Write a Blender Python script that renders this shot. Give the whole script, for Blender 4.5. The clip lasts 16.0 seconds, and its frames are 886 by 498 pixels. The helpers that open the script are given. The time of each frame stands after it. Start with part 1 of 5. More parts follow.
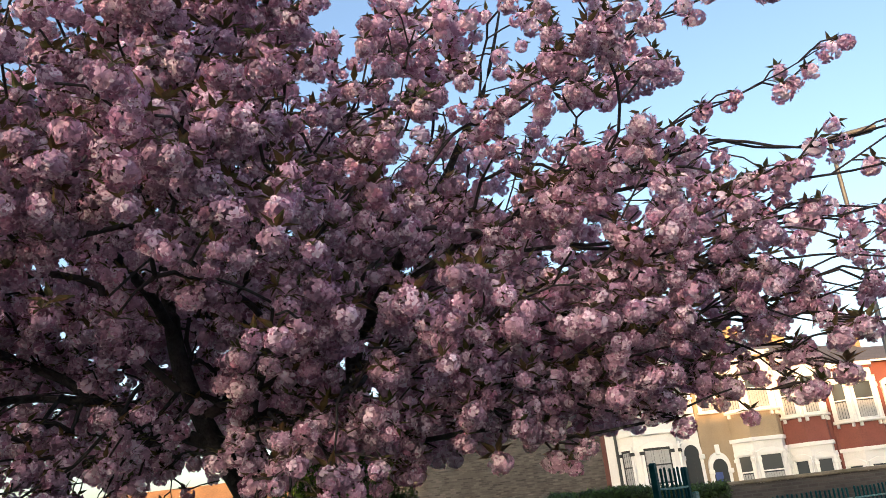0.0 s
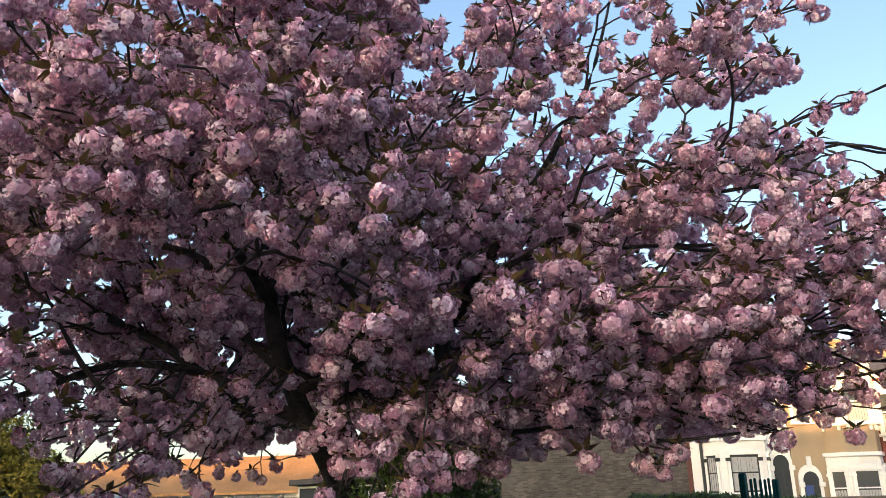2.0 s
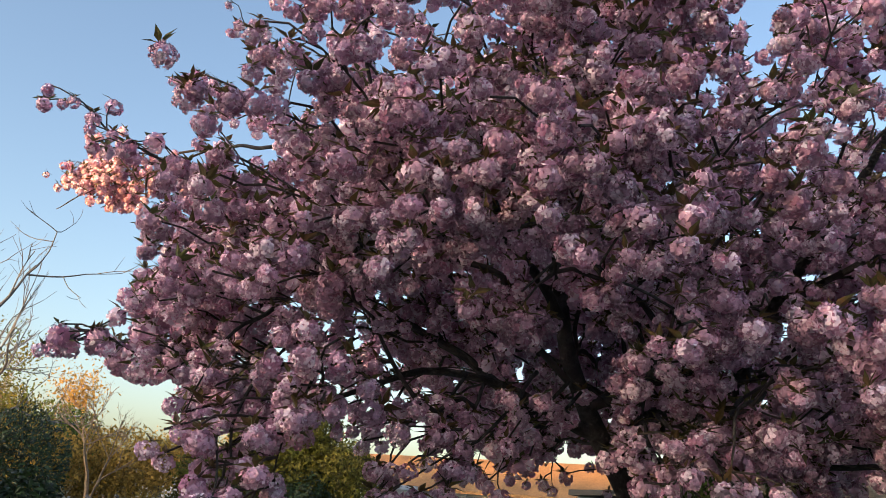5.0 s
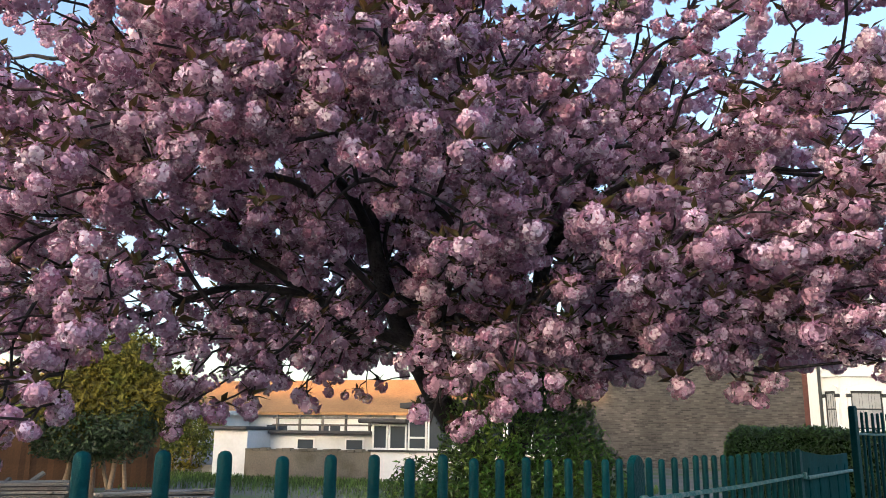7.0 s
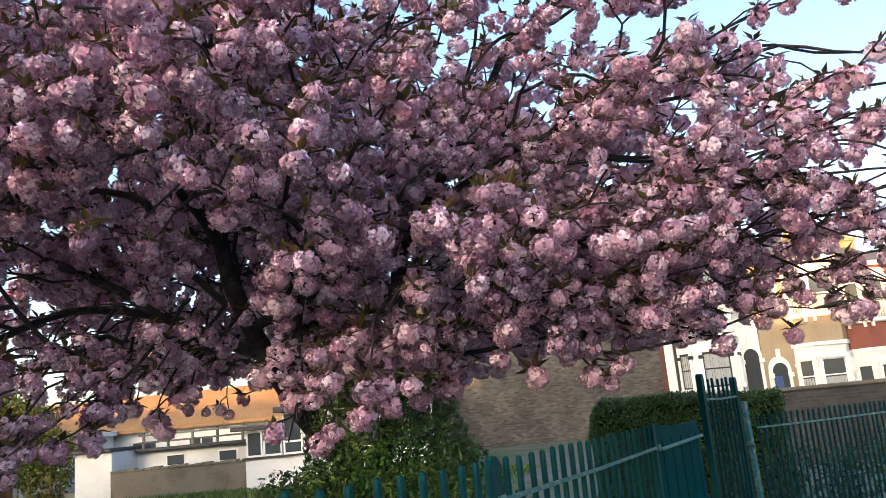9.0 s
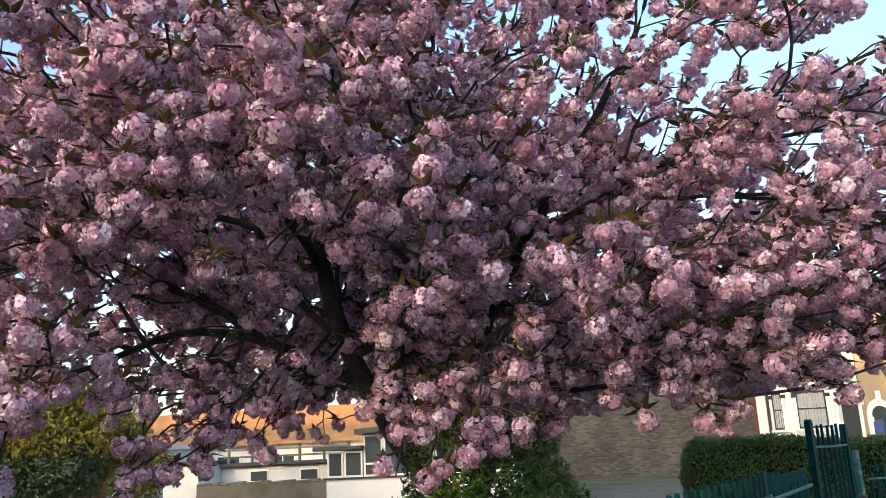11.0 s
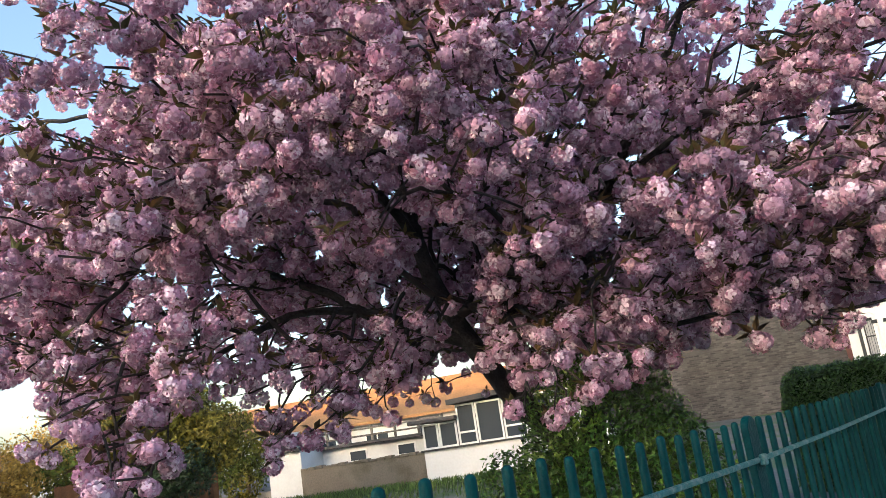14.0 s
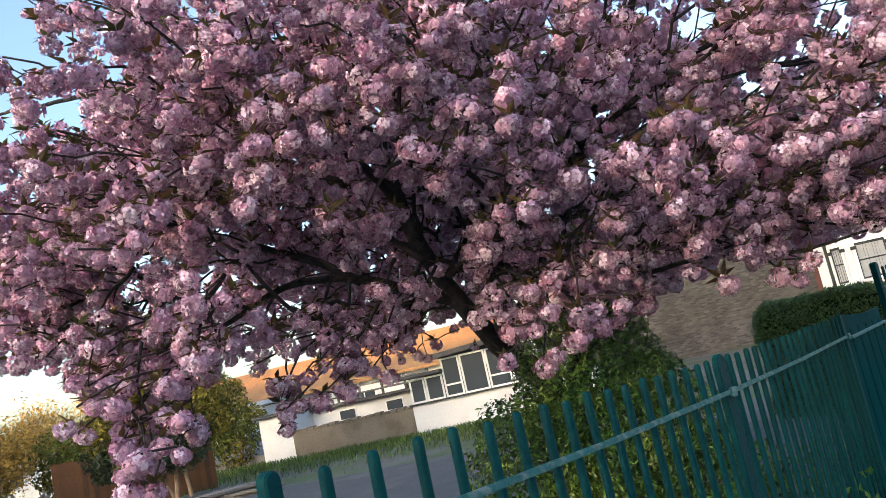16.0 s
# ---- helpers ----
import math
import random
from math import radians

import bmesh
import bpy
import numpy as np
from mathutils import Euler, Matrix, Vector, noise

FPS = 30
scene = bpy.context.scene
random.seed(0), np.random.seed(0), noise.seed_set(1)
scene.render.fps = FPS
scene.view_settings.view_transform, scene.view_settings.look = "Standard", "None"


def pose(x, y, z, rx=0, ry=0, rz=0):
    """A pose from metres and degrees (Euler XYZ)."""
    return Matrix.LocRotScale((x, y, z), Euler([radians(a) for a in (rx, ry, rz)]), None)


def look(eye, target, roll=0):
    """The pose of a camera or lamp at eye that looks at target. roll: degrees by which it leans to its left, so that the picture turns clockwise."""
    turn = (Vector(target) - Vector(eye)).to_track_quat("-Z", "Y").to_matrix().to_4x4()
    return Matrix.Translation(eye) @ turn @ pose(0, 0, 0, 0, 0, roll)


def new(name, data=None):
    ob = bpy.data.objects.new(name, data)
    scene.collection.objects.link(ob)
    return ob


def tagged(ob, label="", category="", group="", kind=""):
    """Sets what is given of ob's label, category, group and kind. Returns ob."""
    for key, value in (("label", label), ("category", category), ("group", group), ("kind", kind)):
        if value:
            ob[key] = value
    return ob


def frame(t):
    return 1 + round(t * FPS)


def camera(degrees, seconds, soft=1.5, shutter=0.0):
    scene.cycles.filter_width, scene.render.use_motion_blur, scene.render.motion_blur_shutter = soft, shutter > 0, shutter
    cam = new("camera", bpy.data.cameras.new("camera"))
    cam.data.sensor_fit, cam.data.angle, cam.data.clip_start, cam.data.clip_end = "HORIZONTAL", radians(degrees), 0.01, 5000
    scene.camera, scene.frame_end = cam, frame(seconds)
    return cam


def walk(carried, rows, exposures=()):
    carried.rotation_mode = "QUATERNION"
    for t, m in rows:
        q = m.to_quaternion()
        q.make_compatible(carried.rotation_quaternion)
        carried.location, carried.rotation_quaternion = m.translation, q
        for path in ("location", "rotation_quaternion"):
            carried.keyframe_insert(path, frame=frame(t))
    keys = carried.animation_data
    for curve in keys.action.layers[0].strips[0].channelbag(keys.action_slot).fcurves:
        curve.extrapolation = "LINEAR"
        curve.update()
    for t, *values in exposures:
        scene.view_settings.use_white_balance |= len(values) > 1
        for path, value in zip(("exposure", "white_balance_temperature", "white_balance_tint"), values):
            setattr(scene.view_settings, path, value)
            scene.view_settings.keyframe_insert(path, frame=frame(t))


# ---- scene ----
cam = camera(56.9, 16.0, 0.4)
PATH = [
    (0, (-0.001, 0.245, 1.582), (-0.151, 2.141, 2.202), -6.4),
    (0.5, (-0.025, 0.255, 1.568), (-0.187, 2.148, 2.192), -5.5),
    (1, (-0.029, 0.24, 1.578), (-0.223, 2.133, 2.195), -4.4),
    (1.5, (-0.024, 0.262, 1.593), (-0.298, 2.147, 2.201), -2.8),
    (2, (-0.036, 0.24, 1.607), (-0.405, 2.111, 2.21), -1.3),
    (2.5, (-0.068, 0.256, 1.621), (-0.574, 2.095, 2.223), 0.3),
    (3, (-0.13, 0.23, 1.635), (-0.774, 2.028, 2.23), 2.4),
    (3.5, (-0.143, 0.191, 1.65), (-0.902, 1.931, 2.281), 3.8),
    (4, (-0.124, 0.171, 1.668), (-0.992, 1.844, 2.337), 5.8),
    (4.2, (-0.128, 0.173, 1.67), (-1.044, 1.822, 2.335), 6.0),
    (6.3, (-0.05, 0.161, 1.57), (-1.061, 1.83, 2.006), 3.2),
    (6.5, (-0.014, 0.215, 1.565), (-0.888, 1.961, 1.998), 2.3),
    (6.7, (0.016, 0.223, 1.567), (-0.765, 2.016, 1.982), 2.3),
    (7, (0.051, 0.214, 1.573), (-0.587, 2.057, 2.013), 0.7),
    (7.5, (0.086, 0.217, 1.58), (-0.373, 2.115, 2.013), -0.9),
    (8, (0.109, 0.249, 1.607), (-0.238, 2.171, 2.037), -3.8),
    (8.2, (0.124, 0.264, 1.617), (-0.191, 2.192, 2.044), -5.2),
    (10.3, (0.054, 0.284, 1.679), (-0.326, 2.207, 2.074), -4.2),
    (10.5, (0.028, 0.276, 1.687), (-0.402, 2.187, 2.09), -3.7),
    (11, (-0.016, 0.266, 1.703), (-0.526, 2.139, 2.183), -2.6),
    (11.5, (-0.077, 0.264, 1.715), (-0.733, 2.068, 2.277), -1.6),
    (12, (-0.105, 0.257, 1.7), (-0.816, 2.042, 2.257), -1.3),
    (12.5, (-0.078, 0.217, 1.703), (-0.802, 2.035, 2.117), -20.7),
    (13, (-0.111, 0.203, 1.688), (-0.803, 2.026, 2.132), -22.4),
    (13.5, (-0.123, 0.144, 1.687), (-0.814, 1.967, 2.132), -22.2),
    (14, (-0.152, 0.075, 1.617), (-0.82, 1.911, 2.043), -8.6),
    (14.5, (-0.092, -0.051, 1.641), (-0.768, 1.807, 1.939), -20.5),
    (15, (-0.133, -0.113, 1.649), (-0.8, 1.747, 1.961), -17.8),
    (15.5, (-0.144, -0.156, 1.649), (-0.777, 1.699, 2.05), -14.8),
    (16, (-0.116, -0.215, 1.639), (-0.752, 1.656, 1.947), -12.4),
]
walk(cam, [(t, look(eye, target, roll)) for t, eye, target, roll in PATH], [(0, 1.22, 5900, 11), (3.2, 1.36, 5880, 11), (4.2, 1.0, 6000, 11), (6.3, 1.46, 5750, 11), (8.2, 1.58, 5700, 11), (10.5, 1.62, 5720, 11), (11.5, 1.46, 5820, 11), (12.0, 1.22, 5820, 11), (12.5, 1.6, 5700, 11), (13.0, 1.32, 5700, 11), (13.8, 1.48, 5700, 11), (14.5, 2.04, 5700, 11), (15.0, 1.6, 5680, 11), (15.6, 1.22, 5700, 11), (16, 1.66, 5680, 11)])

# ---- world, sun and exposure ----
world = bpy.data.worlds.new("sky")
scene.world = world
world.use_nodes = True
_wn = world.node_tree.nodes
_sky = _wn.new("ShaderNodeTexSky")
_sky.sky_type = "NISHITA"
_sky.sun_disc = False
_sky.sun_elevation = radians(12)
_sky.sun_rotation = radians(195)
_sky.air_density, _sky.dust_density, _sky.ozone_density = 1.0, 2.7, 0.5
_wn["Background"].inputs["Strength"].default_value = 0.15
world.node_tree.links.new(_sky.outputs[0], _wn["Background"].inputs["Color"])

sun_data = bpy.data.lights.new("sun", "SUN")
sun_data.energy, sun_data.angle, sun_data.color = 4.6, radians(0.6), (1.0, 0.50, 0.16)
sun = new("sun", sun_data)
SUN_WAY = Vector((0.05, 1.0, -0.035)).normalized()
sun.matrix_world = Matrix.Translation((-4, -20, 20)) @ SUN_WAY.to_track_quat("-Z", "Y").to_matrix().to_4x4()


# ---- materials ----
def material(name, colour, rough=0.8, metal=0.0, spread=0.15, scale=6.0, fine=60.0, bump=0.3, bump_scale=40.0,
             second=None, second_scale=2.0, second_amount=0.5, object_random=0.0, island_random=0.0, translucent=0.0, coat=0.0):
    """A surface with a base colour, two scales of variation, an optional second tone in patches, and fine relief."""
    m = bpy.data.materials.new(name)
    m.use_nodes = True
    nt = m.node_tree
    n, link = nt.nodes, nt.links.new
    bsdf = n["Principled BSDF"]
    bsdf.inputs["Roughness"].default_value = rough
    bsdf.inputs["Metallic"].default_value = metal
    bsdf.inputs["Coat Weight"].default_value = coat
    tex = n.new("ShaderNodeTexCoord")
    big, small = n.new("ShaderNodeTexNoise"), n.new("ShaderNodeTexNoise")
    big.inputs["Scale"].default_value, small.inputs["Scale"].default_value = scale, fine
    big.inputs["Detail"].default_value = 5
    link(tex.outputs["Object"], big.inputs["Vector"])
    link(tex.outputs["Object"], small.inputs["Vector"])
    base = n.new("ShaderNodeRGB")
    base.outputs[0].default_value = (*colour, 1)
    out = base.outputs[0]
    if second:
        patch, ramp, mix = n.new("ShaderNodeTexNoise"), n.new("ShaderNodeValToRGB"), n.new("ShaderNodeMix")
        patch.inputs["Scale"].default_value = second_scale
        patch.inputs["Detail"].default_value = 6
        link(tex.outputs["Object"], patch.inputs["Vector"])
        ramp.color_ramp.elements[0].position, ramp.color_ramp.elements[1].position = 0.62 - 0.3 * second_amount, 0.72 - 0.2 * second_amount
        link(patch.outputs["Fac"], ramp.inputs["Fac"])
        mix.data_type = "RGBA"
        link(ramp.outputs["Color"], mix.inputs["Factor"])
        link(out, mix.inputs["A"])
        mix.inputs["B"].default_value = (*second, 1)
        out = mix.outputs["Result"]
    hsv = n.new("ShaderNodeHueSaturation")
    link(out, hsv.inputs["Color"])
    add = n.new("ShaderNodeMath")
    add.operation = "ADD"
    link(big.outputs["Fac"], add.inputs[0])
    link(small.outputs["Fac"], add.inputs[1])
    last = add.outputs[0]
    for amount, kind in ((object_random, "ShaderNodeObjectInfo"), (island_random, "ShaderNodeNewGeometry")):
        if amount:
            info, mul, plus = n.new(kind), n.new("ShaderNodeMath"), n.new("ShaderNodeMath")
            mul.operation, plus.operation = "MULTIPLY_ADD", "ADD"
            mul.inputs[1].default_value = amount / max(spread, 1e-3) / 2
            mul.inputs[2].default_value = -amount / max(spread, 1e-3) / 4
            link(info.outputs["Random" if kind == "ShaderNodeObjectInfo" else "Random Per Island"], mul.inputs[0])
            link(mul.outputs[0], plus.inputs[0])
            link(last, plus.inputs[1])
            last = plus.outputs[0]
    rng = n.new("ShaderNodeMapRange")
    rng.clamp = False
    rng.inputs["From Min"].default_value, rng.inputs["From Max"].default_value = 0.5, 1.5
    rng.inputs["To Min"].default_value, rng.inputs["To Max"].default_value = 1 - spread * 2, 1 + spread * 2
    link(last, rng.inputs["Value"])
    link(rng.outputs[0], hsv.inputs["Value"])
    link(hsv.outputs[0], bsdf.inputs["Base Color"])
    if bump:
        tone, relief = n.new("ShaderNodeBump"), n.new("ShaderNodeTexNoise")
        relief.inputs["Scale"].default_value = bump_scale
        relief.inputs["Detail"].default_value = 4
        link(tex.outputs["Object"], relief.inputs["Vector"])
        link(relief.outputs["Fac"], tone.inputs["Height"])
        tone.inputs["Strength"].default_value, tone.inputs["Distance"].default_value = bump, 0.02
        link(tone.outputs[0], bsdf.inputs["Normal"])
    if translucent:
        thin, blend = n.new("ShaderNodeBsdfTranslucent"), n.new("ShaderNodeMixShader")
        link(hsv.outputs[0], thin.inputs["Color"])
        blend.inputs[0].default_value = translucent
        link(bsdf.outputs[0], blend.inputs[1])
        link(thin.outputs[0], blend.inputs[2])
        link(blend.outputs[0], n["Material Output"].inputs["Surface"])
    return m


def brick_material(name, colours, mortar, width=0.225, height=0.075, spread=0.5, scale_noise=0.6):
    """Coursed brick seen from far off: courses, weathered patches and bump."""
    m = bpy.data.materials.new(name)
    m.use_nodes = True
    nt = m.node_tree
    n, link = nt.nodes, nt.links.new
    bsdf = n["Principled BSDF"]
    bsdf.inputs["Roughness"].default_value = 0.92
    tex, split, join = n.new("ShaderNodeTexCoord"), n.new("ShaderNodeSeparateXYZ"), n.new("ShaderNodeCombineXYZ")
    link(tex.outputs["Object"], split.inputs[0])
    link(split.outputs["X"], join.inputs["X"])
    link(split.outputs["Z"], join.inputs["Y"])
    brick = n.new("ShaderNodeTexBrick")
    brick.inputs["Scale"].default_value = 1.0
    brick.inputs["Brick Width"].default_value, brick.inputs["Row Height"].default_value = width, height
    brick.inputs["Mortar Size"].default_value = 0.012
    brick.inputs["Bias"].default_value = spread - 0.5
    brick.inputs["Color1"].default_value, brick.inputs["Color2"].default_value = (*colours[0], 1), (*colours[1], 1)
    brick.inputs["Mortar"].default_value = (*mortar, 1)
    link(join.outputs[0], brick.inputs["Vector"])
    stain, hsv, rng = n.new("ShaderNodeTexNoise"), n.new("ShaderNodeHueSaturation"), n.new("ShaderNodeMapRange")
    stain.inputs["Scale"].default_value, stain.inputs["Detail"].default_value = scale_noise, 9
    stain.inputs["Roughness"].default_value = 0.7
    link(tex.outputs["Object"], stain.inputs["Vector"])
    rng.inputs["From Min"].default_value, rng.inputs["From Max"].default_value = 0.3, 0.7
    rng.inputs["To Min"].default_value, rng.inputs["To Max"].default_value = 0.55, 1.4
    link(stain.outputs["Fac"], rng.inputs["Value"])
    link(rng.outputs[0], hsv.inputs["Value"])
    link(brick.outputs["Color"], hsv.inputs["Color"])
    link(hsv.outputs[0], bsdf.inputs["Base Color"])
    bump = n.new("ShaderNodeBump")
    bump.inputs["Strength"].default_value, bump.inputs["Distance"].default_value = 0.6, 0.02
    link(brick.outputs["Fac"], bump.inputs["Height"])
    bump.invert = True
    link(bump.outputs[0], bsdf.inputs["Normal"])
    return m


def glass_material(name, tint=(0.05, 0.06, 0.07), rough=0.06):
    m = bpy.data.materials.new(name)
    m.use_nodes = True
    b = m.node_tree.nodes["Principled BSDF"]
    b.inputs["Base Color"].default_value = (*tint, 1)
    b.inputs["Roughness"].default_value = rough
    b.inputs["Specular IOR Level"].default_value = 0.6
    return m


PETAL = material("petal", (0.60, 0.37, 0.50), rough=0.7, spread=0.10, scale=3.0, fine=90, bump=0, object_random=0.2, island_random=0.16, translucent=0.14)
PETAL_PALE = material("petal_pale", (0.86, 0.68, 0.79), rough=0.7, spread=0.08, scale=3.0, fine=90, bump=0, object_random=0.2, island_random=0.14, translucent=0.14)
PETAL_DEEP = material("petal_deep", (0.44, 0.21, 0.325), rough=0.7, spread=0.10, scale=3.0, fine=90, bump=0, object_random=0.2, island_random=0.16, translucent=0.14)
LEAF = material("cherry_leaf", (0.105, 0.062, 0.020), rough=0.5, spread=0.2, scale=5, fine=60, bump=0.2, second=(0.085, 0.085, 0.022), second_scale=2.5, second_amount=0.6, island_random=0.5, translucent=0.3)
BARK = material("cherry_bark", (0.020, 0.016, 0.016), rough=0.9, spread=0.25, scale=9, fine=70, bump=0.9, bump_scale=55, second=(0.045, 0.038, 0.036), second_scale=7, second_amount=0.45)
TWIG = material("twig_bark", (0.032, 0.022, 0.021), rough=0.85, spread=0.2, scale=12, fine=80, bump=0.3)
RAIL_GREEN = material("green_paint", (0.0005, 0.037, 0.040), rough=0.55, spread=0.16, scale=7, fine=120, bump=0.25, bump_scale=70, second=(0.002, 0.048, 0.049), second_scale=9, second_amount=0.35, object_random=0.15)
RAIL_GREEN.node_tree.nodes["Principled BSDF"].inputs["Specular IOR Level"].default_value = 0.12
SHEET_GREEN = material("green_sheet_paint", (0.0005, 0.046, 0.047), rough=0.6, spread=0.12, scale=5, fine=60, bump=0.15, second=(0.002, 0.06, 0.065), second_scale=4, second_amount=0.4)
SHEET_GREEN.node_tree.nodes["Principled BSDF"].inputs["Specular IOR Level"].default_value = 0.02
RAIL_WORN = material("worn_rail_paint", (0.02, 0.14, 0.14), rough=0.5, spread=0.2, scale=20, fine=160, bump=0.4, bump_scale=110, second=(0.17, 0.23, 0.21), second_scale=26, second_amount=0.45)
BUSH_LEAF = material("shrub_leaf", (0.048, 0.115, 0.016), rough=0.4, spread=0.2, scale=3, fine=40, bump=0.1, island_random=0.7, second=(0.14, 0.21, 0.03), second_scale=3, second_amount=0.4, translucent=0.25)
HEDGE_LEAF = material("hedge_leaf", (0.040, 0.075, 0.012), rough=0.5, spread=0.2, scale=2, fine=30, bump=0.1, island_random=0.7, translucent=0.15)
FAR_LEAF = material("spring_leaf", (0.18, 0.155, 0.018), rough=0.6, spread=0.2, scale=1.2, fine=20, bump=0, island_random=0.6, second=(0.10, 0.14, 0.02), second_scale=0.5, second_amount=0.5, translucent=0.35)
# The hedge's inner shade is put into this near-black green.
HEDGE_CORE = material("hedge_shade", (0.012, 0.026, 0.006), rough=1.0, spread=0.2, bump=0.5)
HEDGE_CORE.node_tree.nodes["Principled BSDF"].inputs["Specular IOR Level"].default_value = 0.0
DARK_LEAF = material("evergreen_leaf", (0.022, 0.045, 0.014), rough=0.45, spread=0.2, scale=1.5, fine=30, bump=0, island_random=0.7, translucent=0.15)
RUST_LEAF = material("budding_leaf", (0.40, 0.25, 0.045), rough=0.7, spread=0.2, scale=1.2, fine=20, bump=0, island_random=0.5, translucent=0.3)
GROUND = material("rough_ground", (0.10, 0.095, 0.085), rough=0.95, spread=0.2, scale=0.6, fine=9, bump=0.6, bump_scale=12, second=(0.055, 0.085, 0.022), second_scale=0.35, second_amount=0.55)
TARMAC = material("tarmac", (0.060, 0.060, 0.065), rough=0.92, spread=0.15, scale=1.5, fine=60, bump=0.5, bump_scale=90, second=(0.085, 0.082, 0.08), second_scale=0.8, second_amount=0.4)
PAVING = material("paving", (0.22, 0.21, 0.20), rough=0.9, spread=0.12, scale=1.5, fine=40, bump=0.4, bump_scale=50)
GRASS = material("grass_blade", (0.075, 0.120, 0.022), rough=0.6, spread=0.2, scale=1.2, fine=30, bump=0, island_random=0.6, translucent=0.3)
WHITE_RENDER = material("white_render", (0.64, 0.645, 0.65), rough=0.85, spread=0.05, scale=0.8, fine=12, bump=0.25, bump_scale=30, second=(0.54, 0.545, 0.54), second_scale=0.5, second_amount=0.3)
WHITE_PAINT = material("white_gloss_paint", (0.68, 0.685, 0.69), rough=0.45, spread=0.04, scale=2, fine=20, bump=0.1)
BEIGE_RENDER = material("pebbledash", (0.30, 0.235, 0.16), rough=0.95, spread=0.12, scale=1.0, fine=25, bump=0.7, bump_scale=35, second=(0.30, 0.23, 0.15), second_scale=0.6, second_amount=0.4)
RED_PAINT = material("red_masonry_paint", (0.17, 0.055, 0.043), rough=0.8, spread=0.1, scale=1.0, fine=15, bump=0.3, bump_scale=20)
CREAM_RENDER = material("cream_render", (0.62, 0.52, 0.36), rough=0.9, spread=0.06, scale=0.8, fine=14, bump=0.3)
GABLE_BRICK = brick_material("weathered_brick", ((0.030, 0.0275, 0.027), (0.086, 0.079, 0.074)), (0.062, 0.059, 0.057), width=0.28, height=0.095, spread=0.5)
OCHRE_BRICK = brick_material("ochre_brick", ((0.26, 0.17, 0.08), (0.38, 0.26, 0.12)), (0.25, 0.22, 0.17))
RED_BRICK = brick_material("red_brick", ((0.22, 0.075, 0.045), (0.30, 0.12, 0.07)), (0.25, 0.22, 0.19))
WALL_BRICK = brick_material("dark_garden_brick", ((0.040, 0.035, 0.034), (0.070, 0.060, 0.056)), (0.058, 0.055, 0.052))
SLATE = material("roof_slate", (0.10, 0.095, 0.095), rough=0.7, spread=0.2, scale=1.5, fine=18, bump=0.5, bump_scale=14)
CLAY_TILE = material("clay_roof_tile", (0.29, 0.155, 0.062), rough=0.85, spread=0.2, scale=0.9, fine=12, bump=0.4, bump_scale=10, island_random=0.3)
GLASS = glass_material("window_glass")
CURTAIN = material("net_curtain", (0.30, 0.31, 0.32), rough=0.9, spread=0.1, scale=4, fine=30, bump=0.2)
QUOIN = material("dull_red_brick_strip", (0.085, 0.032, 0.026), rough=0.9, spread=0.15, bump=0.4)
DARK_TRIM_SHADE = material("black_trim_and_shade", (0.018, 0.022, 0.024), rough=0.5, spread=0.1, bump=0.1)
BLUE_DOOR = material("blue_door_paint", (0.035, 0.060, 0.19), rough=0.45, spread=0.08, bump=0.1)
WOOD_GREY = material("weathered_timber", (0.16, 0.145, 0.13), rough=0.9, spread=0.22, scale=4, fine=40, bump=0.6, bump_scale=60, object_random=0.4)
WOOD_BROWN = material("brown_fence_timber", (0.13, 0.058, 0.022), rough=0.85, spread=0.2, scale=2, fine=30, bump=0.4, object_random=0.3)
CONCRETE = material("grey_brown_block", (0.16, 0.135, 0.105), rough=0.95, spread=0.18, scale=1.2, fine=20, bump=0.5, second=(0.10, 0.09, 0.06), second_scale=1.0, second_amount=0.4)
OCHRE_CLAY = material("ochre_clay", (0.40, 0.27, 0.12), rough=0.85, spread=0.1, bump=0.2)
TERRACOTTA = material("terracotta", (0.38, 0.15, 0.08), rough=0.85, spread=0.1, bump=0.2)
STEEL = material("galvanised_steel", (0.10, 0.105, 0.11), rough=0.55, metal=0.4, spread=0.12, scale=4, fine=40, bump=0.1)
POLE_BARK = material("pale_tree_bark", (0.24, 0.17, 0.11), rough=0.9, spread=0.2, scale=3, fine=20, bump=0.4)
FELT = material("roofing_felt", (0.055, 0.052, 0.052), rough=0.9, spread=0.15, bump=0.3)


# ---- building blocks ----
def link_mesh(name, verts, faces, mats, index=None, smooth=False):
    """A mesh from arrays of corners and faces."""
    me = bpy.data.meshes.new(name)
    me.from_pydata([tuple(v) for v in verts], [], [tuple(f) for f in faces])
    for m in (mats if isinstance(mats, (list, tuple)) else [mats]):
        me.materials.append(m)
    if index is not None:
        me.polygons.foreach_set("material_index", np.asarray(index, dtype=np.int32))
    if smooth:
        me.polygons.foreach_set("use_smooth", np.ones(len(me.polygons), dtype=bool))
    me.update()
    return me


def part(name, bm, mat, parent=None, label="", smooth=False):
    """One bmesh as one mesh object, under a thing or a part."""
    me = bpy.data.meshes.new(name)
    bm.to_mesh(me)
    bm.free()
    me.materials.append(mat)
    if smooth:
        me.polygons.foreach_set("use_smooth", np.ones(len(me.polygons), dtype=bool))
    ob = new(name, me)
    if parent:
        ob.parent = parent
    return tagged(ob, label)


def put(name, me, parent=None, m=None, label=""):
    ob = new(name, me)
    if parent:
        ob.parent = parent
    if m is not None:
        ob.matrix_basis = m
    return tagged(ob, label)


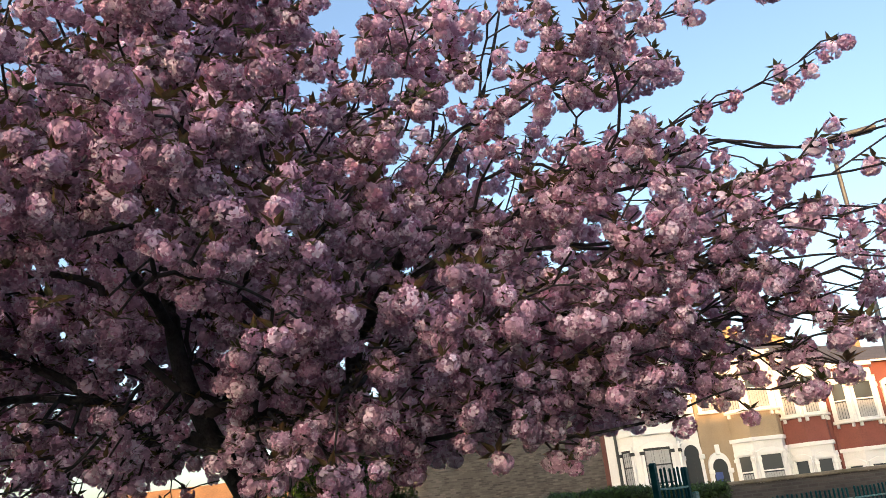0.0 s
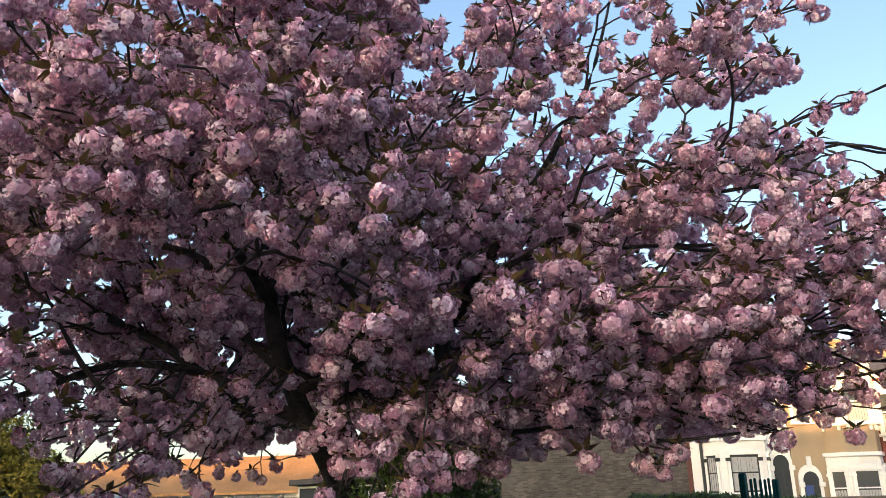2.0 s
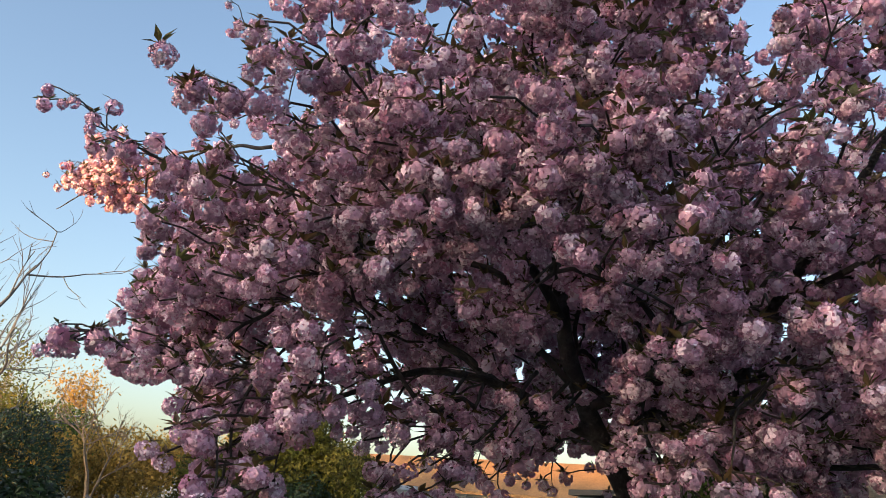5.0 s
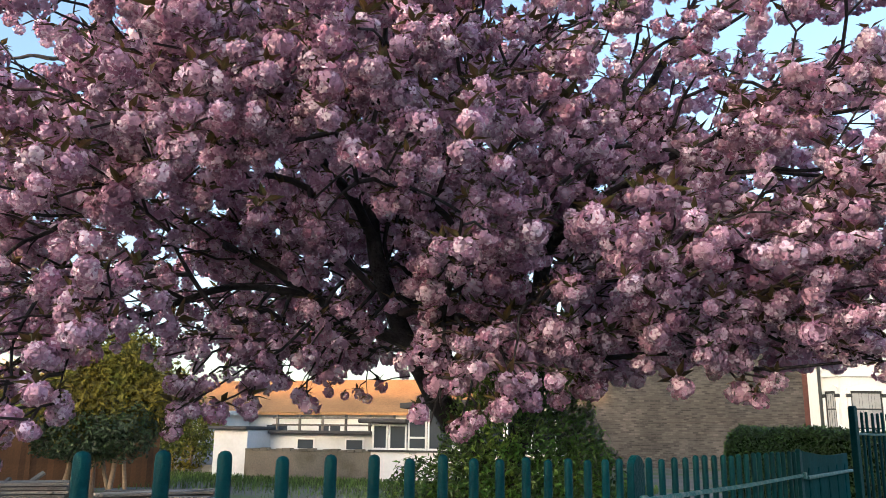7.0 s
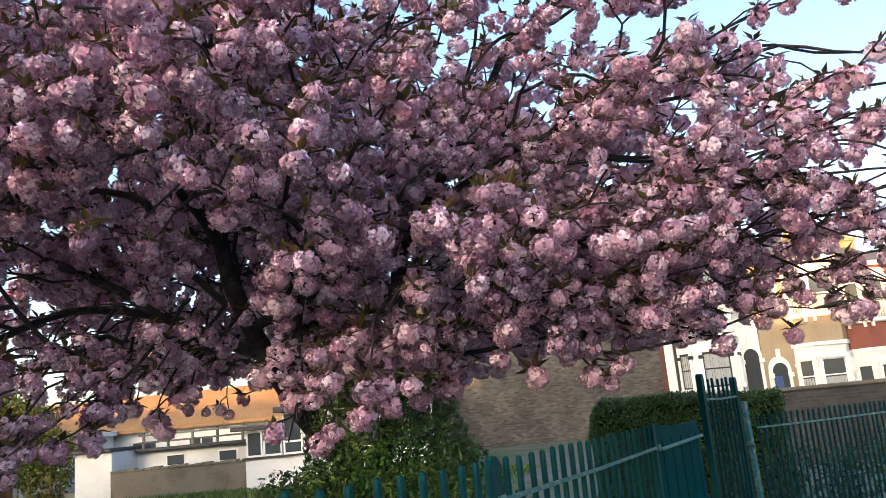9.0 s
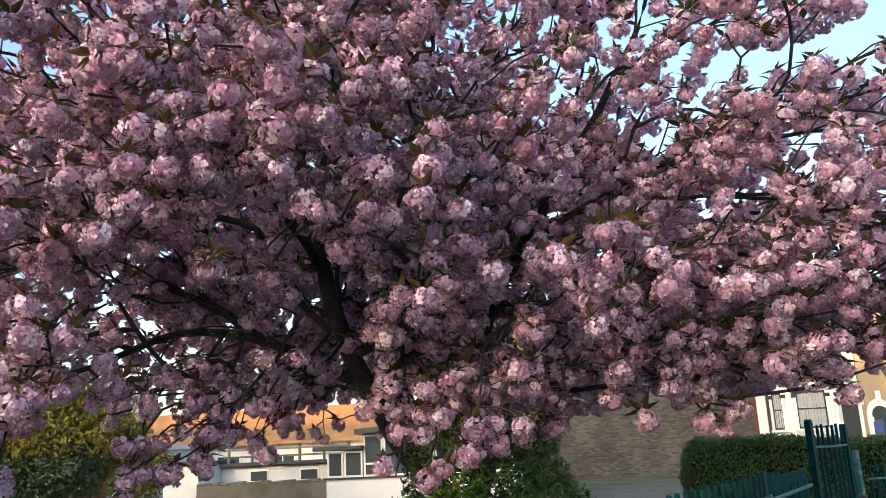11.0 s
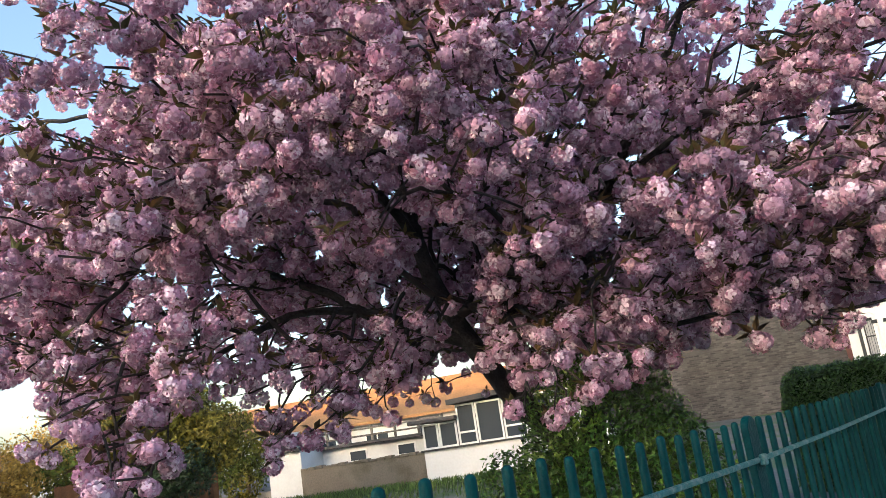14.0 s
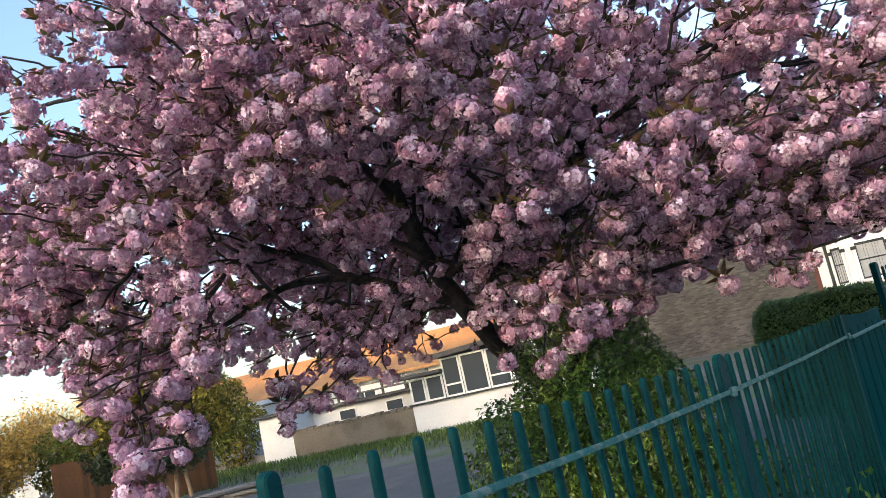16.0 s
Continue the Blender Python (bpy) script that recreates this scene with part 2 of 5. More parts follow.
def block(x0, x1, y0, y1, z0, z1, bevel=0.0, bm=None):
    """A box, its edges rounded off if asked."""
    own = bmesh.new()
    bmesh.ops.create_cube(own, size=1.0, matrix=Matrix.Translation(((x0 + x1) / 2, (y0 + y1) / 2, (z0 + z1) / 2)) @ Matrix.Diagonal((abs(x1 - x0), abs(y1 - y0), abs(z1 - z0), 1)))
    if bevel:
        bmesh.ops.bevel(own, geom=own.edges[:], offset=bevel, segments=1, affect="EDGES")
    if bm is None:
        return own
    me = bpy.data.meshes.new("joined")
    own.to_mesh(me)
    own.free()
    bm.from_mesh(me)
    bpy.data.meshes.remove(me)
    return bm


def prism(outline, depth0, depth1, axis="y"):
    """An outline of (a, z) pairs pushed from depth0 to depth1 along an axis."""
    bm = bmesh.new()
    where = (lambda a, d, z: (a, d, z)) if axis == "y" else ((lambda a, d, z: (d, a, z)) if axis == "x" else (lambda a, d, z: (a, z, d)))
    front = [bm.verts.new(where(a, depth0, z)) for a, z in outline]
    back = [bm.verts.new(where(a, depth1, z)) for a, z in outline]
    k = len(outline)
    bm.faces.new(front)
    bm.faces.new(back[::-1])
    for i in range(k):
        bm.faces.new((front[i], back[i], back[(i + 1) % k], front[(i + 1) % k]))
    bmesh.ops.recalc_face_normals(bm, faces=bm.faces[:])
    return bm


def thing(name, m, label, category, group="", kind=""):
    ob = new(name)
    ob.matrix_world = m
    ob.empty_display_size = 0.1
    return tagged(ob, label, category, group, kind)


def tube_arrays(points, radii, sides):
    """A tapering tube along points, as arrays of corners and faces."""
    pts = np.asarray(points, dtype=float)
    way = np.gradient(pts, axis=0)
    way /= np.linalg.norm(way, axis=1)[:, None] + 1e-9
    ref = np.where(np.abs(way[:, 2:3]) > 0.9, np.array([[1.0, 0, 0]]), np.array([[0, 0, 1.0]]))
    a = np.cross(way, ref)
    a /= np.linalg.norm(a, axis=1)[:, None] + 1e-9
    b = np.cross(way, a)
    ang = np.arange(sides) * 2 * np.pi / sides
    ring = a[:, None] * np.cos(ang)[None, :, None] + b[:, None] * np.sin(ang)[None, :, None]
    verts = (pts[:, None] + ring * np.asarray(radii)[:, None, None]).reshape(-1, 3)
    k = len(pts)
    i, j = np.meshgrid(np.arange(k - 1), np.arange(sides), indexing="ij")
    q = np.stack([i * sides + j, i * sides + (j + 1) % sides, (i + 1) * sides + (j + 1) % sides, (i + 1) * sides + j], -1).reshape(-1, 4)
    return verts, q


def mesh_from_quads(name, verts, quads, mats, index=None, smooth=True):
    me = bpy.data.meshes.new(name)
    me.vertices.add(len(verts))
    me.vertices.foreach_set("co", np.asarray(verts, dtype=np.float32).ravel())
    size = quads.shape[1]
    me.loops.add(len(quads) * size)
    me.loops.foreach_set("vertex_index", np.asarray(quads, dtype=np.int32).ravel())
    me.polygons.add(len(quads))
    me.polygons.foreach_set("loop_start", np.arange(0, len(quads) * size, size, dtype=np.int32))
    for m in (mats if isinstance(mats, (list, tuple)) else [mats]):
        me.materials.append(m)
    if index is not None:
        me.polygons.foreach_set("material_index", np.asarray(index, dtype=np.int32))
    me.polygons.foreach_set("use_smooth", np.full(len(quads), smooth, dtype=bool))
    me.update(calc_edges=True)
    me.validate()
    return me


def joined_tubes(name, runs, sides, mat):
    vs, qs, base = [], [], 0
    for pts, rad in runs:
        v, q = tube_arrays(pts, rad, sides)
        vs.append(v)
        qs.append(q + base)
        base += len(v)
    return mesh_from_quads(name, np.concatenate(vs), np.concatenate(qs), mat)


def turn_to(n, rng):
    """Rotation matrices that turn +z to the directions n, each with a random spin."""
    n = n / (np.linalg.norm(n, axis=1)[:, None] + 1e-9)
    r = rng.normal(size=n.shape)
    a = np.cross(n, r)
    a /= np.linalg.norm(a, axis=1)[:, None] + 1e-9
    b = np.cross(n, a)
    return np.stack([a, b, n], axis=2)


def scatter_arrays(verts, faces, places, turns, sizes):
    """Copies of a small patch of faces at many places, as arrays."""
    v = np.einsum("nij,kj->nki", turns, verts) * np.asarray(sizes)[:, None, None] + places[:, None]
    f = faces[None] + (np.arange(len(places)) * len(verts))[:, None, None]
    return v.reshape(-1, 3), f.reshape(-1, faces.shape[1])


def smooth_run(points, step=0.12):
    """Places at even steps along a smooth curve through the corners."""
    p = np.array(points, dtype=float)
    out = []
    for i in range(len(p) - 1):
        a, b = p[max(i - 1, 0)], p[min(i + 2, len(p) - 1)]
        m0, m1 = (p[i + 1] - a) / 2, (b - p[i]) / 2
        k = max(2, int(np.linalg.norm(p[i + 1] - p[i]) / step))
        t = np.linspace(0, 1, k, endpoint=False)[:, None]
        out.append((2 * t ** 3 - 3 * t ** 2 + 1) * p[i] + (t ** 3 - 2 * t ** 2 + t) * m0 + (3 * t ** 2 - 2 * t ** 3) * p[i + 1] + (t ** 3 - t ** 2) * m1)
    return np.concatenate(out + [p[-1:]])


LEAF_V = np.array([(0, 0, 0), (0.17, 0.40, 0.06), (0.0, 0.42, 0.0), (-0.17, 0.40, 0.06), (0.0, 1.0, -0.10)], dtype=float)
LEAF_F = np.array([(0, 1, 2), (0, 2, 3), (1, 4, 2), (2, 4, 3)])
SMALL_LEAF_V = np.array([(0, 0, 0), (0.22, 0.45, 0.07), (0.0, 1.0, -0.08), (-0.22, 0.45, 0.07)], dtype=float)
SMALL_LEAF_F = np.array([(0, 1, 2), (0, 2, 3)])


def foliage(name, places, normals, sizes, mat, seed):
    """Many small folded leaves as one mesh."""
    rng = np.random.default_rng(seed)
    v, f = scatter_arrays(SMALL_LEAF_V, SMALL_LEAF_F, places, turn_to(normals, rng), sizes)
    return mesh_from_quads(name, v, f, mat, smooth=False)


def blob_leaves(rng, centre, radii, count, shell=0.45, lump=0.25):
    """Places and normals of leaves in an uneven rounded mass."""
    d = rng.normal(size=(count, 3))
    d /= np.linalg.norm(d, axis=1)[:, None]
    bumps = np.array([1 + lump * (noise.noise(Vector(x * 1.9 + np.asarray(centre))) + 0.5 * noise.noise(Vector(x * 4.3))) for x in d])
    r = bumps * (1 - shell * rng.random(count) ** 2)
    p = np.asarray(centre) + d * r[:, None] * np.asarray(radii)
    return p, d + rng.normal(size=d.shape) * 0.6


# ---- ground ----
def ground_sheet():
    xs = np.r_[-1500, -400, -120, np.linspace(-50, 50, 71), 120, 400, 1500]
    ys = np.r_[-1500, -400, -120, np.linspace(-40, 80, 81), 160, 500, 1800]
    gx, gy = np.meshgrid(xs, ys, indexing="ij")
    gz = np.array([[0.06 * noise.noise(Vector((x * 0.3, y * 0.3, 0))) if abs(x) < 60 and -45 < y < 90 else 0 for y in ys] for x in xs])
    gz -= 0.04
    v = np.stack([gx, gy, gz], -1).reshape(-1, 3)
    i, j = np.meshgrid(np.arange(len(xs) - 1), np.arange(len(ys) - 1), indexing="ij")
    a = i * len(ys) + j
    q = np.stack([a, a + len(ys), a + len(ys) + 1, a + 1], -1).reshape(-1, 4)
    tagged(put("ground", mesh_from_quads("ground", v, q, GROUND)), "trodden earth and patchy grass yard", "ground", kind="structure")


ground_sheet()


# ---- green railings ----
F0, FU = Vector((-0.255, 3.08, 0)), Vector((0.271, 0.963, 0)).normalized()


def fence_z(s):
    """Top of the pales along the fence, s metres past the middle post."""
    return 1.50 - 0.021 * s if s < 0 else 1.50


def pale_mesh(height, radius, sides=10):
    rings = [(radius, 0.0), (radius, height - radius * 1.1), (radius * 0.92, height - radius * 0.55), (radius * 0.6, height - radius * 0.15), (0.001, height)]
    v, f = [], []
    for r, z in rings:
        v += [(r * math.cos(2 * math.pi * k / sides), r * math.sin(2 * math.pi * k / sides), z) for k in range(sides)]
    for i in range(len(rings) - 1):
        f += [(i * sides + k, i * sides + (k + 1) % sides, (i + 1) * sides + (k + 1) % sides, (i + 1) * sides + k) for k in range(sides)]
    return link_mesh("pale", v, f, RAIL_GREEN, smooth=True)


def post_bmesh(width, thick, height):
    """A flat post with a round head."""
    outline = [(-width / 2, 0), (width / 2, 0), (width / 2, height - width / 2)]
    outline += [(width / 2 * math.cos(a), height - width / 2 + width / 2 * math.sin(a)) for a in np.linspace(0.35, math.pi - 0.35, 7)]
    outline += [(-width / 2, height - width / 2)]
    bm = prism(outline, -thick / 2, thick / 2)
    bmesh.ops.bevel(bm, geom=bm.edges[:], offset=0.004, segments=1, affect="EDGES")
    return bm


PALE = pale_mesh(1.40, 0.0120)
PALE_TALL = pale_mesh(1.68, 0.0115)
along = math.degrees(math.atan2(FU.y, FU.x))


def rail_between(parent, a, b, name="rail", size=0.017, mat=None, label="worn pale green rail"):
    """A round-edged bar between two places."""
    a, b = Vector(a), Vector(b)
    mid, d = (a + b) / 2, b - a
    bm = bmesh.new()
    bmesh.ops.create_cube(bm, size=1.0, matrix=Matrix.Diagonal((size * 0.7, size, d.length, 1)))
    bmesh.ops.bevel(bm, geom=bm.edges[:], offset=size * 0.2, segments=2, affect="EDGES")
    ob = part(name, bm, mat or RAIL_WORN, parent, label)
    ob.matrix_world = Matrix.Translation(mid) @ d.to_track_quat("Z", "Y").to_matrix().to_4x4()
    return ob


def railing_run(start, way, length, spacing, top, mesh, label, rail_drop=0.135, skip=0.05, side=1):
    """One panel of railings: pales with a rail near the head and one near the foot."""
    way = Vector(way).normalized()
    yaw = math.degrees(math.atan2(way.y, way.x))
    panel = thing("railing", Matrix.Identity(4), label, "railing", "green railings")
    out = Vector((way.y, -way.x, 0)) * 0.017 * side
    n = int((length - 2 * skip) / spacing + 0.5)
    full = max(v.co.z for v in mesh.vertices)
    for k in range(n + 1):
        s = skip + (length - 2 * skip) * k / max(n, 1)
        p = Vector(start) + way * s
        wobble = random.uniform(-0.012, 0.012)
        put("pale", mesh, panel, pose(p.x, p.y, top(s) - full + random.uniform(-0.006, 0.006), random.uniform(-0.15, 0.15), random.uniform(-0.15, 0.15), yaw + 30 * wobble))
    a, b = Vector(start), Vector(start) + way * length
    a.z, b.z = top(0) - rail_drop, top(length) - rail_drop
    sag = (a + b) / 2 + Vector((0, 0, -0.006))
    rail_between(panel, a + out, sag + out)
    rail_between(panel, sag + out, b + out)
    rail_between(panel, Vector((a.x, a.y, 0.22)) + out, Vector((b.x, b.y, 0.22)) + out, label="")
    return panel


def build_fence():
    for s0 in (-4.50, -2.25, 0.0):
        ln = 2.25 if s0 < 0 else 2.46
        railing_run(F0 + FU * s0, FU, ln, 0.126, lambda s, o=s0: fence_z(o + s), PALE, "teal-green painted metal railings with round-topped pales", skip=0.127)
    for s, wide in ((-4.50, 0.05), (-2.25, 0.036), (0.0, 0.10), (2.46, 0.07)):
        p = F0 + FU * s
        post = tagged(part("railing_post", post_bmesh(wide, 0.026, fence_z(s) + 0.012), RAIL_GREEN), "flat green metal fence post with rounded head", "post", "green railing posts")
        post.matrix_world = pose(p.x, p.y, 0, 0, 0, along)
        q = p + Vector((FU.y, -FU.x, 0)) * 0.026
        clamp = part("clamp", block(-0.02, 0.02, -0.01, 0.01, fence_z(s) - 0.155, fence_z(s) - 0.118, 0.004), RAIL_WORN, post, "chipped clamp")
        clamp.matrix_parent_inverse = post.matrix_world.inverted()
        clamp.matrix_world = pose(q.x, q.y, 0, 0, 0, along)
    # Sheet-metal panel that closes the corner.
    p = F0 + FU * 2.50
    sheet = thing("sheet_panel", pose(p.x, p.y, 0, 0, 0, along), "green painted corrugated sheet metal panel between railings", "metal panel")
    outline = [(0, 0.05), (1.5, 0.05), (1.5, 1.47)] + [(1.5 - 1.5 * t, 1.47 - 0.02 * math.sin(math.pi * t) + 0.03 * t) for t in np.linspace(0.1, 1, 8)]
    part("sheet", prism(outline, -0.01, 0.01), SHEET_GREEN, sheet)
    for k in range(5):
        x = 0.15 + 0.3 * k
        part("rib", block(x - 0.012, x + 0.012, -0.0125, -0.0101, 0.06, 1.40, 0.003), SHEET_GREEN, sheet)
    part("rail", block(0, 1.5, -0.042, -0.0175, 1.34, 1.36, 0.004), RAIL_WORN, sheet, "worn pale green rail")
    # Taller gate leaf.
    g0, g1 = Vector((0.95, 7.32, 0)), Vector((1.31, 8.0, 0))
    railing_run(g0, g1 - g0, (g1 - g0).length, 0.115, lambda s: 1.78, PALE_TALL, "tall green metal gate leaf of round bars", rail_drop=0.17)
    for q, h in ((g0, 1.82), (g1, 1.78)):
        post = tagged(part("gate_post", post_bmesh(0.055, 0.05, h), RAIL_GREEN), "dark green square metal gate post", "post", "gate posts")
        post.matrix_world = pose(q.x, q.y, 0, 0, 0, 60)
    e0, ew = Vector((1.42, 8.12, 0)), Vector((1.48, 1.2, 0))
    stay = tagged(part("gate_stay", block(-0.022, 0.022, -0.022, 0.022, 0, 1.56, 0.005), RAIL_WORN), "worn green steel gate stay post", "post")
    stay.matrix_world = pose(e0.x, e0.y, 0, 0, -1.5, 40)
    chain = tagged(part("chain", block(-0.02, 0.02, -0.06, 0.06, 0, 0.03, 0.008), STEEL), "loop of steel chain holding the gate", "chain")
    chain.matrix_world = pose(e0.x - 0.04, e0.y - 0.02, 1.16, 0, 0, 40)
    for k in range(3):
        railing_run(e0 + ew.normalized() * (0.05 + 2.3 * k), ew, 2.26, 0.078, lambda s: 1.435, PALE, "green metal railings running beside the road", rail_drop=0.115)


build_fence()


# ---- terrace of houses ----
TERRACE = Matrix.Translation((3.9, 46.0, 0)) @ Matrix.Rotation(radians(15), 4, "Z")


def window_unit(parent, m, width, height, dark=False, arched=True, curtain=True, surround=None):
    """A sash window on a wall plane whose face looks along -y: surround, sashes, panes and curtain."""
    win = put("window", None, parent, m)
    surround = surround or WHITE_PAINT
    w, h = width / 2, height
    trim = 0.16
    for side in (-1, 1):
        part("jamb", block(side * w, side * (w + trim), -0.12, 0.0, -0.02, h, 0.01), surround, win)
        part("capital", block(side * (w - 0.05), side * (w + trim + 0.05), -0.17, 0.001, h - 0.32, h - 0.14, 0.02), DARK_TRIM_SHADE if dark else surround, win)
    rise = 0.2 if arched else 0.02
    head = [(-w - trim, h)] + [(w + trim - 2 * (w + trim) * (1 - t), h + 0.12 + rise * math.sin(math.pi * t)) for t in np.linspace(0, 1, 9)] + [(w + trim, h)]
    part("lintel", prism(head, -0.14, 0.0), surround, win)
    part("window_sill", block(-w - trim - 0.06, w + trim + 0.06, -0.22, 0.0, -0.14, -0.021, 0.015), WHITE_PAINT, win)
    bm = bmesh.new()
    t = 0.07
    for a in ((-w, -w + t, 0, h), (w - t, w, 0, h), (-w, w, 0, t), (-w, w, h - t, h), (-w, w, h * 0.52 - t / 2, h * 0.52 + t / 2)):
        block(a[0], a[1], -0.075, -0.004, a[2], a[3], 0.008, bm)
    part("window_frame", bm, DARK_TRIM_SHADE if dark else WHITE_PAINT, win)
    part("pane", block(-w + t, w - t, -0.035, -0.028, t, h - t), GLASS, win)
    if curtain:
        x = np.linspace(-w + t, w - t, 40)
        y = -0.040 - 0.006 * np.sin(x * 42)
        v = np.concatenate([np.stack([x, y, np.full(40, t + 0.01)], 1), np.stack([x, y, np.full(40, h * (0.5 if not dark else 0.97) - t)], 1)])
        q = np.array([(i, i + 1, 41 + i, 40 + i) for i in range(39)])
        put("curtain", mesh_from_quads("curtain", v, q, CURTAIN), win, None, "pale net curtain")
    return win


def bay_facets(s0, s1, out, cut=0.7):
    """The three faces of a bay: middle, width and turn of each."""
    pts = [(s0, 0), (s0 + cut, -out), (s1 - cut, -out), (s1, 0)]
    faces = []
    for (ax, ay), (bx, by) in zip(pts, pts[1:]):
        faces.append((((ax + bx) / 2, (ay + by) / 2), math.hypot(bx - ax, by - ay), math.degrees(math.atan2(by - ay, bx - ax))))
    return pts, faces


def terrace_house(s0, width, base, wall, band, bay, door, label, dark=False, door_mat=None, cut=0.7):
    house = thing("house", TERRACE @ Matrix.Translation((s0, 0, base)), label, "house", "terraced houses")
    eave = 8.75
    part("wall", prism([(0, -2), (width, -2), (width, eave), (0, eave)], 0, 8.0), wall, house)
    roof = prism([(-0.4, eave), (4.0, eave + 1.7), (8.4, eave), (8.4, eave - 0.15), (4.0, eave + 1.5), (-0.4, eave - 0.15)], 0.0, width, "x")
    part("roof", roof, SLATE, house)
    part("gutter", block(0.0, width, -0.5, -0.401, eave - 0.16, eave - 0.05, 0.02), WHITE_PAINT, house)
    b0, b1 = bay
    pts, faces = bay_facets(b0, b1, 0.9, cut)
    tower = part("bay", prism(pts, -2, 8.35, "z"), band, house)
    # Painted lower storey, cornices and parapet of the bay.
    grow = lambda g: [(pts[0][0] - g, 0.0), (pts[1][0] - g * 0.5, pts[1][1] - g), (pts[2][0] + g * 0.5, pts[2][1] - g), (pts[3][0] + g, 0.0)]
    part("lower_facing", prism(grow(0.03), -2, 3.70, "z"), WHITE_RENDER, tower)
    part("cornice", prism(grow(0.16), 3.701, 3.90, "z"), WHITE_PAINT, tower)
    part("upper_sill", prism(grow(0.14), 5.24, 5.40, "z"), WHITE_PAINT, tower)
    part("upper_facing", prism(grow(0.03), 5.401, 8.2, "z"), WHITE_RENDER, tower)
    part("parapet", prism(grow(0.18), 8.351, 8.6, "z"), WHITE_PAINT, tower)
    apex = bmesh.new()
    ring = [apex.verts.new((x, y, 8.601)) for x, y in grow(0.2)]
    tip = apex.verts.new(((b0 + b1) / 2, 1.0, 9.5))
    apex.faces.new(ring[::-1])
    for i in range(4):
        apex.faces.new((ring[i], ring[(i + 1) % 4], tip))
    part("bay_roof", apex, SLATE, tower)
    for (cx, cy), w, turn in faces:
        for z, h in ((1.15, 1.85), (5.42, 2.1)):
            off = Matrix.Rotation(radians(turn), 4, "Z") @ Vector((0, -0.034, 0))
            window_unit(tower, pose(cx + off.x, cy + off.y, z, 0, 0, turn), min(w - 0.36, 1.5), h, dark)
        for k in (-1, 1):
            off = Matrix.Rotation(radians(turn), 4, "Z") @ Vector((k * w * 0.36, -0.08, 0))
            br = part("bracket", block(-0.07, 0.07, -0.1, 0.08, 5.02, 5.235, 0.02), WHITE_PAINT, tower)
            br.matrix_basis = pose(cx + off.x, cy + off.y, 0, 0, 0, turn)
    if door is not None:
        d = door
        arch = [(d - 0.62, 0), (d - 0.62, 2.6)] + [(d - 0.62 * math.cos(a), 2.6 + 0.75 * math.sin(a)) for a in np.linspace(0.1, math.pi - 0.1, 11)] + [(d + 0.62, 2.6), (d + 0.62, 0)]
        inner = [(d + 0.42, 0), (d + 0.42, 2.55)] + [(d + 0.42 * math.cos(a), 2.55 + 0.45 * math.sin(a)) for a in np.linspace(0.1, math.pi - 0.1, 11)] + [(d - 0.42, 2.55), (d - 0.42, 0)]
        porch = part("porch", prism(arch, -0.16, -0.001), WHITE_PAINT, house, "white arched porch surround")
        # Shade inside the porch, put in as a black sheet across the arch.
        part("porch_shade", prism(inner, -0.18, -0.161), DARK_TRIM_SHADE, porch)
        part("door", block(d - 0.38, d + 0.05, -0.21, -0.181, 0, 2.3, 0.01), door_mat or BLUE_DOOR, porch, "blue painted front door")
        part("keystone", block(d - 0.14, d + 0.14, -0.24, -0.162, 3.2, 3.75, 0.03), WHITE_PAINT, porch)
        for k in (-1, 1):
            part("capital", block(d + k * 0.55 - 0.16, d + k * 0.55 + 0.16, -0.26, -0.162, 2.2, 2.45, 0.03), WHITE_PAINT, porch)
        window_unit(house, pose(d, -0.004, 5.55, 0, 0, 0), 0.85, 1.8, dark)
    return house


def chimney(s, y, base, top, label):
    stack = thing("chimney", TERRACE @ Matrix.Translation((s, y, 0)), label, "chimney", "brick chimneys")
    part("stack", block(-0.45, 0.45, -0.75, 0.75, base, top, 0.02), OCHRE_BRICK, stack)
    part("cap", block(-0.55, 0.55, -0.85, 0.85, top + 0.001, top + 0.22, 0.03), OCHRE_BRICK, stack)
    for k in range(4):
        bm = bmesh.new()
        bmesh.ops.create_cone(bm, cap_ends=True, segments=12, radius1=0.14, radius2=0.11, depth=0.65, matrix=Matrix.Translation((0, -0.55 + 0.37 * k, top + 0.221 + 0.325)))
        part("chimney_pot", bm, OCHRE_CLAY, stack)


